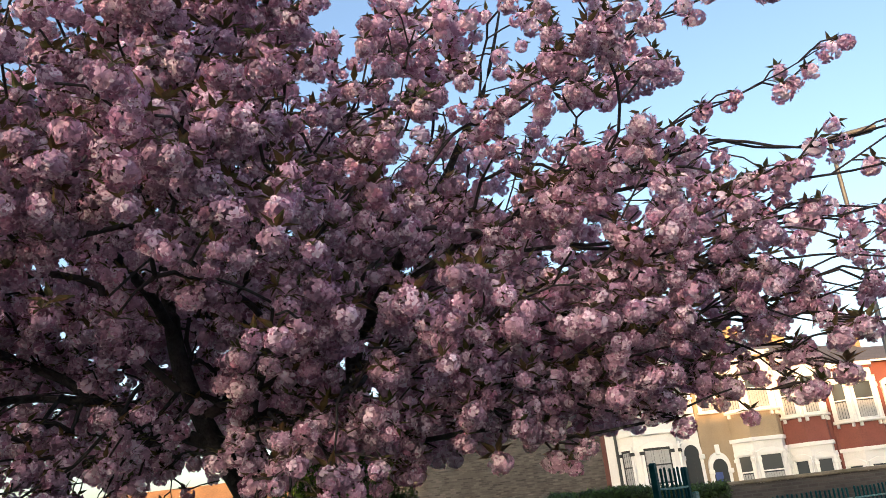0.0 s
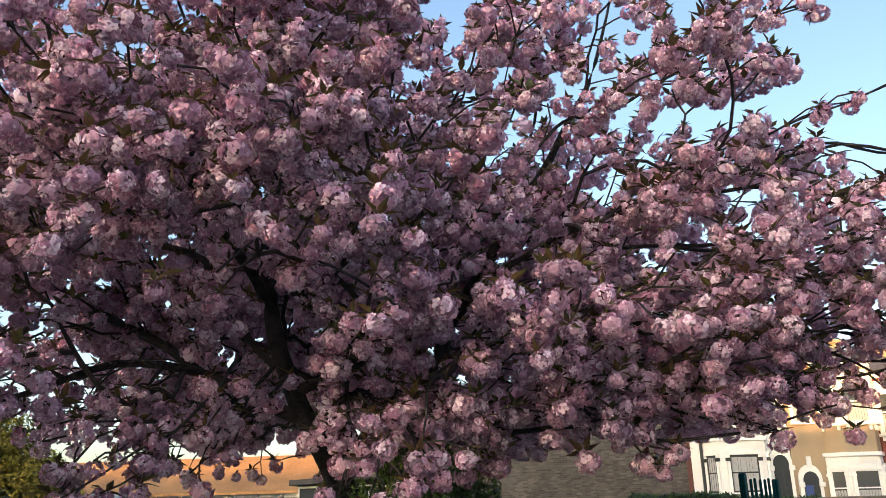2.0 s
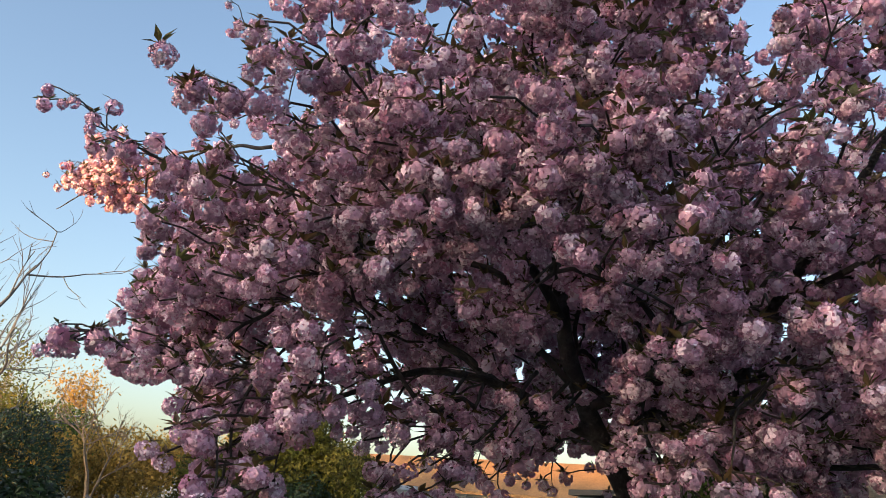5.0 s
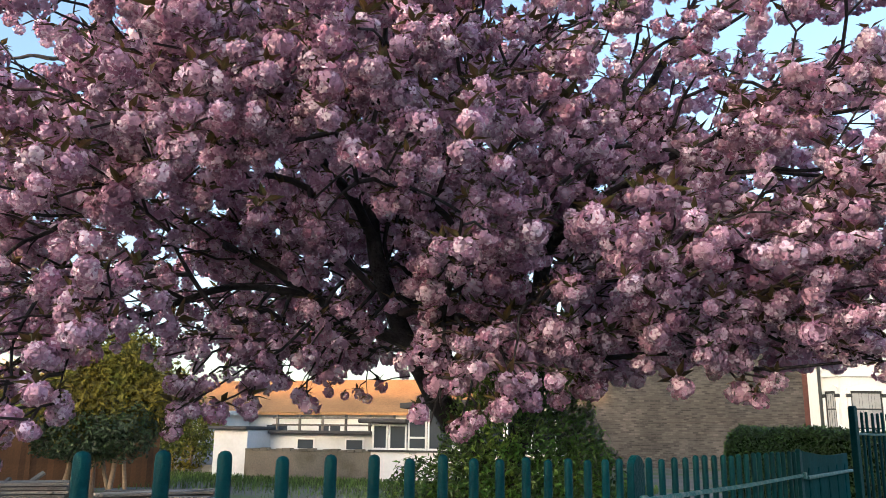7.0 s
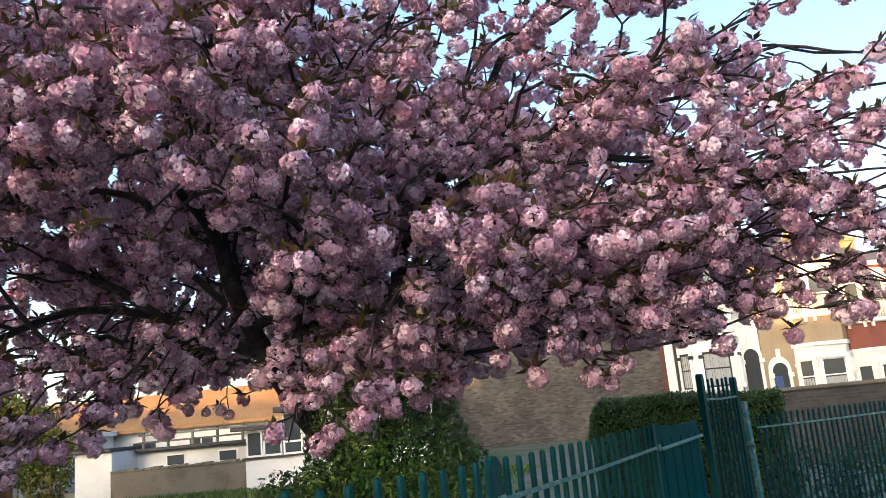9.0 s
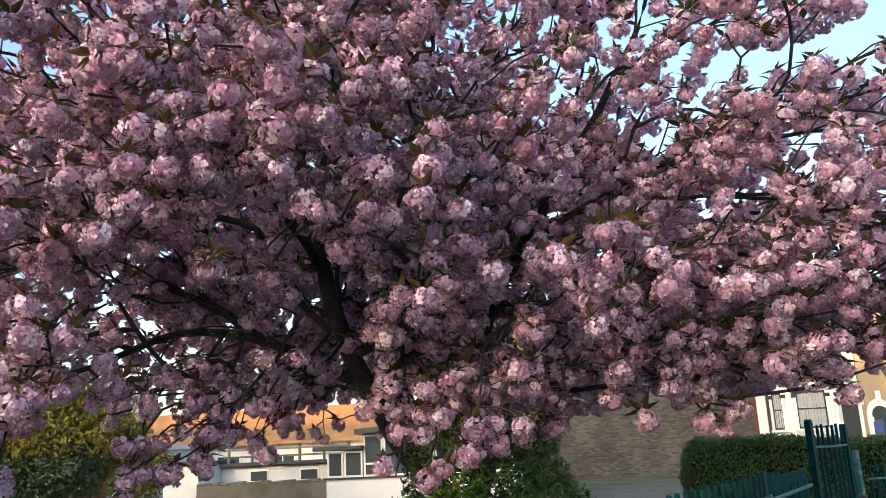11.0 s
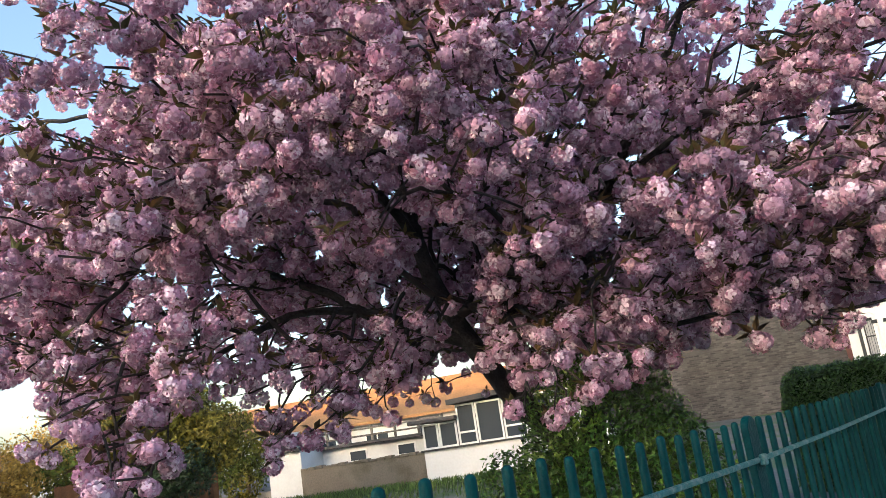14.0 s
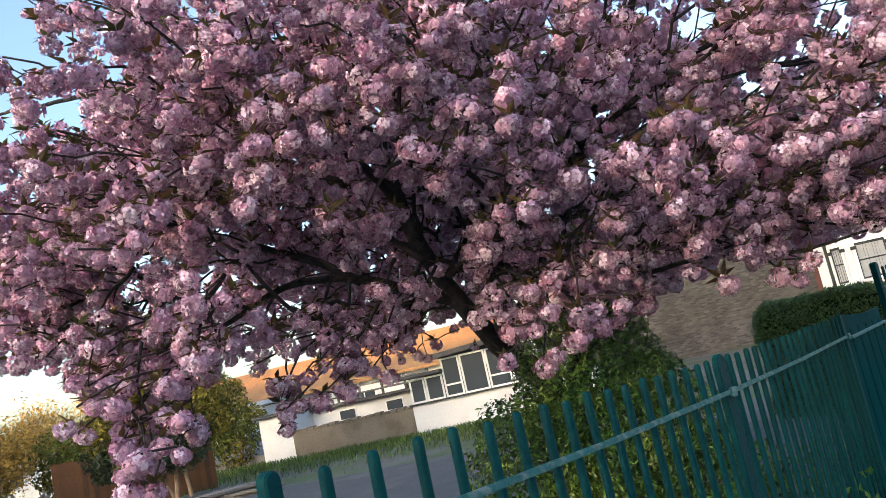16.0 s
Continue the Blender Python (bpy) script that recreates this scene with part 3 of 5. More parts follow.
def build_terrace():
    terrace_house(0.0, 5.35, 0.87, WHITE_RENDER, WHITE_RENDER, (0.75, 4.05), 4.7, "white rendered end-terrace house with dark-framed bay window", True, DARK_TRIM_SHADE, 0.45)
    terrace_house(5.40, 5.0, 0.0, BEIGE_RENDER, BEIGE_RENDER, (1.85, 4.95), 0.80, "terraced house in tan pebbledash with white bay window and arched porch")
    terrace_house(10.45, 3.0, -0.55, RED_PAINT, RED_PAINT, (0.08, 2.8), None, "narrow terraced house painted brick red with white bay window")
    terrace_house(13.5, 5.0, -1.1, RED_PAINT, RED_PAINT, (0.2, 3.2), 4.2, "terraced house with dull red walls and white bay window")
    terrace_house(18.55, 5.0, -1.4, CREAM_RENDER, BEIGE_RENDER, (1.6, 4.8), 0.8, "terraced house in cream render with white bay window")
    terrace_house(23.6, 5.0, -1.7, BEIGE_RENDER, BEIGE_RENDER, (0.25, 3.3), 4.2, "terraced house in tan render with white bay window")
    for s, top in ((5.38, 11.2), (10.43, 10.4), (13.48, 10.0), (18.53, 9.7), (23.58, 9.4)):
        chimney(s, 4.0, top - 4.2, top, "brick chimney stack with clay pots on a terrace roof")
    # Bare brick flank of the end house and its long back wing.
    yaw = math.degrees(math.atan2(-1.5, -12.57)) + 180
    flank = thing("gable_wall", Matrix.Translation((3.9, 46.0, 0)) @ Matrix.Rotation(radians(yaw), 4, "Z"), "weathered brown brick flank wall of the end house", "brick wall", kind="structure")
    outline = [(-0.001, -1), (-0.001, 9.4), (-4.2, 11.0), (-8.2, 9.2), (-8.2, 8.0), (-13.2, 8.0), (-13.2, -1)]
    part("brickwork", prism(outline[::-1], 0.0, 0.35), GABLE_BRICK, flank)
    for z in (1.55, 2.25, 2.45):
        part("string_course", block(-13.0, -0.6, -0.012, -0.001, z, z + 0.05), WALL_BRICK, flank)
    part("quoin", block(-0.25, 0.0, -0.03, -0.001, -0.5, 9.0, 0.01), QUOIN, flank, "painted dull red corner strip")
    pipe = tagged(part("drainpipe", block(-0.07, 0.07, -0.07, 0.07, 0, 5.6, 0.03), DARK_TRIM_SHADE), "black cast-iron drainpipe on a white house", "drainpipe")
    pipe.matrix_world = TERRACE @ Matrix.Translation((0.55, -0.09, 0.5))


build_terrace()


def shade_row():
    """Unseen blocks added behind the viewer, stepped in height to shade the yard and let sun through."""
    for k, (x0, x1, h) in enumerate(((-80, -10.3, 6.2), (-10.3, -6.8, 14.0), (-6.8, 4.0, 17.0), (4.0, 80, 8.3))):
        tagged(part(f"shade_wall_{k + 1}", prism([(x0, -0.5), (x1, -0.5), (x1, h), (x0, h)], -48, -40), RED_BRICK), "unseen brick row added to block sun and low sky", "wall", kind="structure")


shade_row()


# ---- yard and what stands behind it ----
def flat_sheet(name, x0, x1, y0, y1, z, mat, label, turn=0.0):
    bm = block(x0, x1, y0, y1, z - 0.05, z)
    return tagged(part(name, bm, mat), label, name.split("_")[0], kind="structure")


def shrub(name, blobs, mat, count, size, label, category, seed, stems=()):
    """A leafy mass: several lumps of small leaves round a few stems."""
    rng = np.random.default_rng(seed)
    shrub_thing = thing(name, Matrix.Identity(4), label, category)
    ps, ns = [], []
    for centre, radii in blobs:
        p, n = blob_leaves(rng, centre, radii, int(count * radii[0] * radii[2]))
        ps.append(p)
        ns.append(n)
    p, n = np.concatenate(ps), np.concatenate(ns)
    keep = p[:, 2] > 0.02
    p, n = p[keep], n[keep]
    tagged(put("crown", foliage("crown", p, n, rng.uniform(0.7, 1.3, len(p)) * size, mat, seed), shrub_thing), kind="stuff")
    for run, r0, r1, bark in stems:
        v, q = tube_arrays(smooth_run(run, 0.25), np.linspace(r0, r1, len(smooth_run(run, 0.25))), 7)
        put("stem", mesh_from_quads("stem", v, q, bark), shrub_thing)
    return shrub_thing


def bare_tree(name, foot, height, spread, seed, mat, label, leaf=None, lean=0.0):
    """A leafless tree: a trunk that splits again and again into fine twigs."""
    rng = np.random.default_rng(seed)
    tree = thing(name, Matrix.Identity(4), label, "tree")
    thick, thin, tips = [], [], []

    def grow(p, d, ln, r, level):
        k = 5
        pts = [p]
        for _ in range(k):
            d = d + rng.normal(size=3) * 0.10 + np.array([0, 0, 0.05])
            d /= np.linalg.norm(d)
            pts.append(pts[-1] + d * ln / k)
        (thick if level < 2 else thin).append((np.array(pts), np.linspace(r, r * 0.62, k + 1)))
        if level >= 5:
            tips.append(pts[-1])
            return
        for _ in range(3 if level < 4 else 2):
            start = pts[int(rng.integers(2, k + 1))]
            side = d + rng.normal(size=3) * spread
            grow(start, side / np.linalg.norm(side), ln * rng.uniform(0.55, 0.8), r * 0.55, level + 1)

    grow(np.array(foot, dtype=float), np.array([lean, 0, 1.0]), height * 0.36, height * 0.016, 0)
    v, q = tube_arrays(*thick[0], 8)
    put("trunk", mesh_from_quads("trunk", v, q, mat), tree)
    tagged(put("branch", joined_tubes("branch", thick[1:] + thin, 4, mat), tree), kind="stuff")
    if leaf:
        t = np.repeat(np.array(tips), 34, axis=0)
        t = t + rng.normal(size=t.shape) * height * 0.05
        tagged(put("crown", foliage("crown", t, rng.normal(size=t.shape), rng.uniform(0.6, 1.3, len(t)) * height * 0.022, leaf, seed), tree), kind="stuff")
    return tree


def build_yard():
    flat_sheet("road", 6.5, 60, -13, 60, 0.0, TARMAC, "grey tarmac street")
    lane = tagged(part("path", prism([(-7.5, 8.2), (-0.6, 6.6), (3.0, 9.0), (1.0, 12.0), (-6.0, 16.5), (-12.0, 16.0)], -0.03, 0.055, "z"), TARMAC), "dark tarmac yard path", "path", kind="structure")
    flat_sheet("pavement", -12, 6.4, -13, 0.2, 0.03, PAVING, "grey paving slabs beside the railings")
    # Shrub that hides the foot of the cherry, ivy and weeds by the railings.
    shrub("shrub", [((-1.12, 5.05, 1.28), (0.52, 0.5, 0.84)), ((-0.85, 4.95, 0.9), (0.50, 0.5, 0.66)), ((-0.55, 4.9, 0.55), (0.45, 0.5, 0.5)), ((-1.05, 4.75, 0.45), (0.5, 0.3, 0.45)), ((-1.62, 5.0, 0.85), (0.42, 0.45, 0.62))], BUSH_LEAF, 34000, 0.038,
          "bushy evergreen shrub with glossy green leaves at the tree's foot", "shrub", 3, [([(-1.1, 5.1, 0), (-1.15, 5.1, 0.7), (-1.2, 5.05, 1.3)], 0.03, 0.01, BARK)])
    shrub("weeds", [((-0.45, 3.7, 0.35), (0.35, 0.6, 0.55)), ((-0.1, 4.7, 0.3), (0.45, 0.7, 0.5)), ((-0.95, 2.9, 0.15), (0.35, 0.6, 0.35)), ((0.25, 6.2, 0.3), (0.4, 0.7, 0.4))], BUSH_LEAF, 2200, 0.075,
          "broad-leaved yellow-green weeds growing through the railings", "weeds", 4)
    shrub("ivy_bush", [((-4.75, 3.2, 0.75), (0.5, 0.5, 0.95)), ((-5.3, 2.9, 1.0), (0.6, 0.6, 1.0))], DARK_LEAF, 16000, 0.06, "dark glossy ivy bush beside the railings", "bush", 5)
    shrub("roadside_bush", [((1.55 + 0.78 * k, 9.35 + 0.63 * k, 0.42), (0.55, 0.4, 0.62 + 0.08 * (k % 2))) for k in range(8)], DARK_LEAF, 5200, 0.06,
          "low dark evergreen bushes behind the roadside railings", "bush", 12)
    # Trimmed hedge.
    rng = np.random.default_rng(6)
    hedge = thing("hedge", Matrix.Identity(4), "clipped dark green box-shaped hedge", "hedge")
    # Solid core in the shade colour, standing in for the dark behind the leaves.
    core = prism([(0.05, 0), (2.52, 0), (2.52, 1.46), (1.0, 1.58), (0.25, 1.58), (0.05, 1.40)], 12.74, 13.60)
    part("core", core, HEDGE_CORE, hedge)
    n = 42000
    u = rng.random((n, 3))
    p = np.stack([-0.02 + 2.66 * u[:, 0], 12.62 + 1.1 * u[:, 1], 1.72 * u[:, 2]], 1)
    face = rng.integers(0, 3, n)
    p[face == 0, 1] = 12.62 + 0.08 * rng.random((face == 0).sum())
    p[face == 1, 2] = 1.60 + 0.08 * rng.random((face == 1).sum())
    p[face == 2, 0] = np.where(rng.random((face == 2).sum()) < 0.6, -0.02, 2.56) + 0.08 * rng.random((face == 2).sum())
    edge = np.clip((0.25 - np.abs(p[:, 0] + 0.02)) / 0.25, 0, 1)
    p[:, 2] -= 0.25 * edge ** 2 * (p[:, 2] > 1.3)
    p[:, 2] -= 0.06 * np.maximum(0, p[:, 0] - 1)
    p += 0.035 * np.array([[noise.noise(Vector(x * 3 + 9 * c)) for c in range(3)] for x in p]) * 2
    tagged(put("foliage", foliage("foliage", p, rng.normal(size=p.shape) + np.array([0, -0.8, 0.5]), rng.uniform(0.04, 0.07, n), HEDGE_LEAF, 6), hedge), kind="stuff")
    # Low brick wall by the road.
    wall = thing("garden_wall", Matrix.Identity(4), "low dark brick garden wall with coping along the pavement", "brick wall", kind="structure")
    part("brickwork", block(3.9, 16.0, 20.0, 20.23, -0.1, 1.56), WALL_BRICK, wall)
    part("coping", block(3.86, 16.04, 19.95, 20.28, 1.561, 1.65, 0.02), CONCRETE, wall)
    # Shed with a band of windows: a low porch end and a taller main part.
    shed = thing("shed", pose(-10.9, 25.0, 0, 0, 0, 6), "white rendered shed with a window band and flat felt roof", "shed")
    part("wall", block(0, 6, 0, 3.2, -0.4, 0.98, 0.01), WHITE_RENDER, shed)
    part("back_wall", block(0.05, 5.95, 2.0, 3.15, 0.981, 1.9), DARK_TRIM_SHADE, shed)
    part("porch_roof", block(-0.35, 1.25, -0.35, 3.3, 1.87, 2.0, 0.03), FELT, shed)
    part("roof", prism([(1.05, 2.34), (6.3, 2.62), (6.3, 2.78), (1.05, 2.50)], -0.4, 3.4), FELT, shed)
    part("window_sill", block(-0.08, 6.08, -0.09, 0.2, 0.981, 1.04, 0.01), DARK_TRIM_SHADE, shed)
    for x, w, h, low in ((0.03, 0.52, 0.80, 0), (0.58, 0.60, 0.80, 0), (1.22, 0.62, 1.28, 1), (1.87, 0.84, 1.28, 0), (2.74, 0.74, 1.28, 1), (3.51, 0.84, 1.28, 0), (4.38, 0.74, 1.28, 1), (5.15, 0.80, 1.28, 0)):
        win = put("window", None, shed, Matrix.Translation((x, 0.0, 1.041)))
        bm = bmesh.new()
        bars = [(0, 0.06, 0, h), (w - 0.055, w, 0, h), (0.061, w - 0.056, 0, 0.06), (0.061, w - 0.056, h - 0.06, h)]
        if low:
            bars.append((0.061, w - 0.056, 0.36, 0.42))
        for a in bars:
            block(a[0], a[1], 0.0, 0.07, a[2], a[3], 0.006, bm)
        part("window_frame", bm, WHITE_PAINT, win)
        part("pane", block(0.06, w - 0.055, 0.03, 0.037, 0.06, h - 0.06), GLASS, win)
    part("corner_post", block(0.0, 0.07, 0.10, 0.17, 1.041, 1.86, 0.006), WHITE_PAINT, shed)
    # Brown wall, low white outbuildings.
    brown = thing("yard_wall", Matrix.Identity(4), "stained grey-brown blockwork yard wall", "wall", kind="structure")
    part("blockwork", block(-15.65, -10.95, 25.2, 25.4, -0.2, 0.93), CONCRETE, brown)
    for k in range(16):
        x = -15.64 + 0.293 * k
        part("coping_brick", block(x, x + 0.27, 25.16, 25.44, 0.931, 1.0 + 0.02 * (k % 3), 0.015), CONCRETE, brown)
    out = thing("outbuilding", Matrix.Identity(4), "low white painted outbuilding with a dark felt roof", "outbuilding")
    part("end_wall", block(-17.0, -15.66, 25.3, 27.5, -0.2, 1.62, 0.01), WHITE_RENDER, out)
    part("end_roof", block(-17.15, -15.6, 25.1, 27.6, 1.621, 1.74, 0.02), FELT, out)
    part("wall", block(-15.659, -10.6, 26.8, 29, -0.2, 1.50, 0.01), WHITE_RENDER, out)
    part("roof", block(-15.59, -10.5, 26.5, 29.2, 1.501, 1.62, 0.02), FELT, out)
    for x in (-14.2, -12.3):
        win = part("window", block(x - 0.36, x + 0.36, 26.76, 26.799, 0.95, 1.36, 0.01), WHITE_PAINT, out)
        part("pane", block(x - 0.30, x + 0.30, 26.74, 26.759, 1.0, 1.31), GLASS, win)
    rack = thing("pergola", Matrix.Identity(4), "weathered timber rails on posts over a low roof", "pergola")
    for z in (1.78, 2.02):
        part("rail", block(-15.4, -10.7, 26.45, 26.52, z, z + 0.06, 0.01), WOOD_GREY, rack)
    for k in range(6):
        x = -15.3 + 0.9 * k
        part("post", block(x, x + 0.08, 26.53, 26.61, 1.621, 2.16, 0.01), WOOD_GREY, rack)
    # Long building with a clay roof, and a white block beside it.
    hall = thing("long_house", Matrix.Identity(4), "long white-walled building under a clay-tiled roof", "house")
    part("wall", block(-34, -10, 38.2, 44, -0.5, 2.6), WHITE_RENDER, hall)
    part("roof", prism([(37.7, 2.55), (41.2, 4.35), (44.7, 2.55), (44.7, 2.40), (41.2, 4.17), (37.7, 2.40)], -34.4, -9.6, "x"), CLAY_TILE, hall)
    for k in range(7):
        x = -31 + 3.0 * k
        win = part("window", block(x - 0.7, x + 0.7, 38.15, 38.199, 0.9, 2.0, 0.01), WHITE_PAINT, hall)
        part("pane", block(x - 0.6, x - 0.04, 38.13, 38.149, 1.0, 1.9), GLASS, win)
        part("pane", block(x + 0.04, x + 0.6, 38.13, 38.149, 1.0, 1.9), GLASS, win)
    white = thing("white_house", Matrix.Identity(4), "white rendered house behind garden trees", "house")
    part("wall", block(-40, -23.5, 33.8, 37.9, -0.5, 2.35), WHITE_RENDER, white)
    part("roof", prism([(33.5, 2.351), (38.0, 2.351), (38.0, 2.6), (33.5, 2.5)], -40.3, -23.2, "x"), WHITE_RENDER, white)
    for k in range(5):
        x = -38 + 3.1 * k
        win = part("window", block(x - 0.55, x + 0.55, 33.75, 33.799, 0.8, 1.9, 0.01), WHITE_PAINT, white)
        part("pane", block(x - 0.47, x + 0.47, 33.73, 33.749, 0.9, 1.8), GLASS, win)
    ramp = thing("concrete_yard", Matrix.Identity(4), "pale sloping concrete yard with painted lines", "yard", kind="structure")
    part("slab", prism([(26.5, -0.1), (33.5, -0.1), (33.5, 1.0), (26.5, 0.35)], -24.5, -17.3, "x"), PAVING, ramp)
    # Trees, fence, timber piles on the far side of the yard.
    T = Vector((-14.6, 16.9, 0))
    rng = np.random.default_rng(8)
    stems = []
    for k in range(7):
        x = T.x - 0.9 + 0.3 * k
        stems.append(([(x, T.y + rng.uniform(-0.3, 0.3), -0.05), (x + rng.uniform(-0.15, 0.15), T.y, 0.9), (x + rng.uniform(-0.5, 0.5), T.y, 2.2), (x + rng.uniform(-0.8, 0.8), T.y, 3.2)], rng.uniform(0.05, 0.09), 0.03, POLE_BARK))
    shrub("multi_stem_tree", [((T.x, T.y, 2.5), (1.7, 1.2, 1.15)), ((T.x - 0.8, T.y, 2.1), (1.1, 1.0, 0.9)), ((T.x + 1.4, T.y + 0.4, 2.3), (1.1, 0.9, 0.85)), ((T.x + 0.4, T.y, 3.3), (1.2, 1.0, 0.75))], FAR_LEAF, 3600, 0.14,
          "multi-stemmed garden tree with yellow-green spring leaves", "tree", 8, stems)
    shrub("evergreen_bush", [((T.x - 0.2, T.y - 0.5, 1.45), (1.5, 0.6, 0.75)), ((T.x + 1.0, T.y - 0.3, 1.6), (0.9, 0.6, 0.75))], DARK_LEAF, 3600, 0.12, "dark evergreen foliage under a garden tree", "bush", 9)
    shrub("laurel_bush", [((-18.3, 11.8, 1.6), (1.5, 1.3, 1.5)), ((-19.8, 10.8, 1.9), (1.4, 1.2, 1.6))], DARK_LEAF, 3600, 0.11, "tall dark laurel bush at the yard's edge", "bush", 10)
    fence = thing("board_fence", Matrix.Identity(4), "brown vertical-board timber fence behind the trees", "fence")
    f0, f1 = Vector((-18.3, 17.3, 0)), Vector((-15.4, 20.4, 0))
    step = (f1 - f0) / 30
    turn = math.degrees(math.atan2(step.y, step.x))
    board = block(-0.08, 0.08, -0.012, 0.012, 0, 1.62, 0.004)
    me = bpy.data.meshes.new("board")
    board.to_mesh(me)
    board.free()
    me.materials.append(WOOD_BROWN)
    for k in range(30):
        p = f0 + step * k
        put("board", me, fence, pose(p.x, p.y, random.uniform(-0.03, 0.03), 0, random.uniform(-1, 1), turn))
    # Heap of old timber.
    stick = bpy.data.meshes.new("timber")
    bm = block(-0.045, 0.045, -0.03, 0.03, -0.5, 0.5, 0.008)
    bm.to_mesh(stick)
    bm.free()
    stick.materials.append(WOOD_GREY)
    heap = thing("timber_heap", Matrix.Identity(4), "loose heap of weathered grey timber and branches", "timber heap")
    C = Vector((-16.3, 13.8, 0))
    side = Vector((0.66, 0.75, 0))
    for k in range(110):
        u = rng.normal() * 0.75
        h = max(0.05, 0.95 * math.exp(-(u / 0.8) ** 2) * rng.random() ** 0.6)
        p = C + side * u + Vector((0.5, -0.4, 0)) * rng.normal() * 0.5
        ln = rng.uniform(0.8, 2.0)
        put("timber", stick, heap, Matrix.LocRotScale(Vector((p.x, p.y, h * 0.75 + 0.1)), Euler((rng.uniform(0.6, 1.5), rng.normal() * 0.5, rng.uniform(0, 6.28))), (rng.uniform(0.5, 1.3), rng.uniform(0.5, 1.5), ln)))
    for name, centre, rows, ln, seed in (("plank_stack", (-14.9, 15.0, 0), 5, 2.0, 1), ("plank_heap", (-12.1, 16.2, 0), 3, 2.4, 2)):
        stack = thing(name, pose(*centre, 0, 0, 42), "low stack of weathered grey planks on the ground", "planks", "stacks of planks")
        for r in range(rows):
            for c in range(4):
                put("plank", stick, stack, Matrix.LocRotScale(Vector((rng.normal() * 0.12, -0.5 + 0.26 * c + rng.normal() * 0.03, 0.05 + 0.085 * r)), Euler((0, math.pi / 2, rng.normal() * (0.03 if rows > 3 else 0.18))), (0.8, 3.6, ln)))
    pot = bmesh.new()
    prof = [(0.0, 0.0), (0.15, 0.0), (0.21, 0.34), (0.24, 0.34), (0.24, 0.42), (0.20, 0.42), (0.18, 0.30), (0.0, 0.30)]
    rings = [[pot.verts.new((r * math.cos(2 * math.pi * k / 18), r * math.sin(2 * math.pi * k / 18), z)) for k in range(18)] for r, z in prof[1:-1]]
    for a, b in zip(rings, rings[1:]):
        for k in range(18):
            pot.faces.new((a[k], a[(k + 1) % 18], b[(k + 1) % 18], b[k]))
    pot.faces.new(rings[0][::-1])
    pot.faces.new(rings[-1])
    flower_pot = tagged(part("flower_pot", pot, TERRACOTTA, None, "", True), "empty terracotta flower pot on bare earth", "flower pot")
    flower_pot.matrix_world = pose(-15.4, 13.1, 0)
    # Rough grass along the walls.
    n = 14000
    x = rng.uniform(-20, -2, n)
    p = np.stack([x, 24.4 - 0.02 * x + rng.normal(size=n) * 0.9 - np.where(rng.random(n) < 0.4, 5 * rng.random(n), 0), np.full(n, -0.02)], 1)
    v, f = scatter_arrays(np.array([(-0.05, 0, 0), (0.05, 0, 0), (0.03, 0.05, 0.7), (0.0, 0.22, 1.0)]), np.array([(0, 1, 2), (0, 2, 3)]), p, np.array([np.array(Matrix.Rotation(a, 3, "Z")) for a in rng.uniform(0, 6.28, n)]), rng.uniform(0.07, 0.24, n))
    tagged(put("grass", mesh_from_quads("grass", v, f, GRASS)), "rough long grass along the yard walls", "grass", kind="stuff")
    # Far trees.
    k = 0
    for x, y, h, leaf, mat in ((-34, 27, 8.0, RUST_LEAF, POLE_BARK), (-29, 30, 7.0, RUST_LEAF, POLE_BARK), (-40, 24, 9.0, FAR_LEAF, POLE_BARK), (-26, 25, 5.0, RUST_LEAF, POLE_BARK), (-24, 31, 5.0, FAR_LEAF, POLE_BARK), (-22.5, 27.5, 4.0, RUST_LEAF, POLE_BARK)):
        k += 1
        bare_tree("budding_tree", (x, y, -0.1), h, 0.5, 20 + k, mat, "tall garden tree just breaking into golden leaf", leaf)
    for c, (x, y, r, h, mat, n) in enumerate(((-27.5, 17.6, 2.6, 3.4, RUST_LEAF, 1300), (-31.0, 16.0, 2.4, 4.2, RUST_LEAF, 1300), (-26.5, 21.5, 2.2, 3.6, RUST_LEAF, 1200), (-24.0, 24.0, 1.9, 3.0, FAR_LEAF, 1200), (-18.9, 26.6, 1.3, 2.6, FAR_LEAF, 1200), (-30.5, 21.0, 2.6, 4.4, FAR_LEAF, 1200))):
        shrub("garden_tree", [((x, y, h * 0.72), (r, r * 0.8, h * 0.30)), ((x + 0.6 * r, y, h * 0.55), (r * 0.6, r * 0.6, h * 0.26)), ((x - 0.5 * r, y, h * 0.5), (r * 0.6, r * 0.6, h * 0.30)), ((x, y - 0.3, h * 0.3), (r * 0.8, r * 0.5, h * 0.26))], mat, n, 0.17,
              "rounded garden tree in golden spring leaf" if mat is RUST_LEAF else "rounded garden tree in fresh yellow-green leaf", "tree", 60 + c,
              [([(x, y, -0.05), (x + 0.1, y, h * 0.4), (x - 0.1, y, h * 0.75)], 0.11, 0.04, POLE_BARK)])
    bare_tree("bare_tree", (-22.3, 17.3, -0.1), 5.6, 0.35, 33, POLE_BARK, "slender pale-barked tree with bare twigs")
    bare_tree("bare_tree", (-27.0, 15.5, -0.1), 13.0, 0.45, 31, STEEL, "tall bare tree with fine grey twigs")
    bare_tree("bare_tree", (23.5, 43.0, -0.1), 15.0, 0.45, 32, BARK, "tall bare street tree with fine dark twigs")
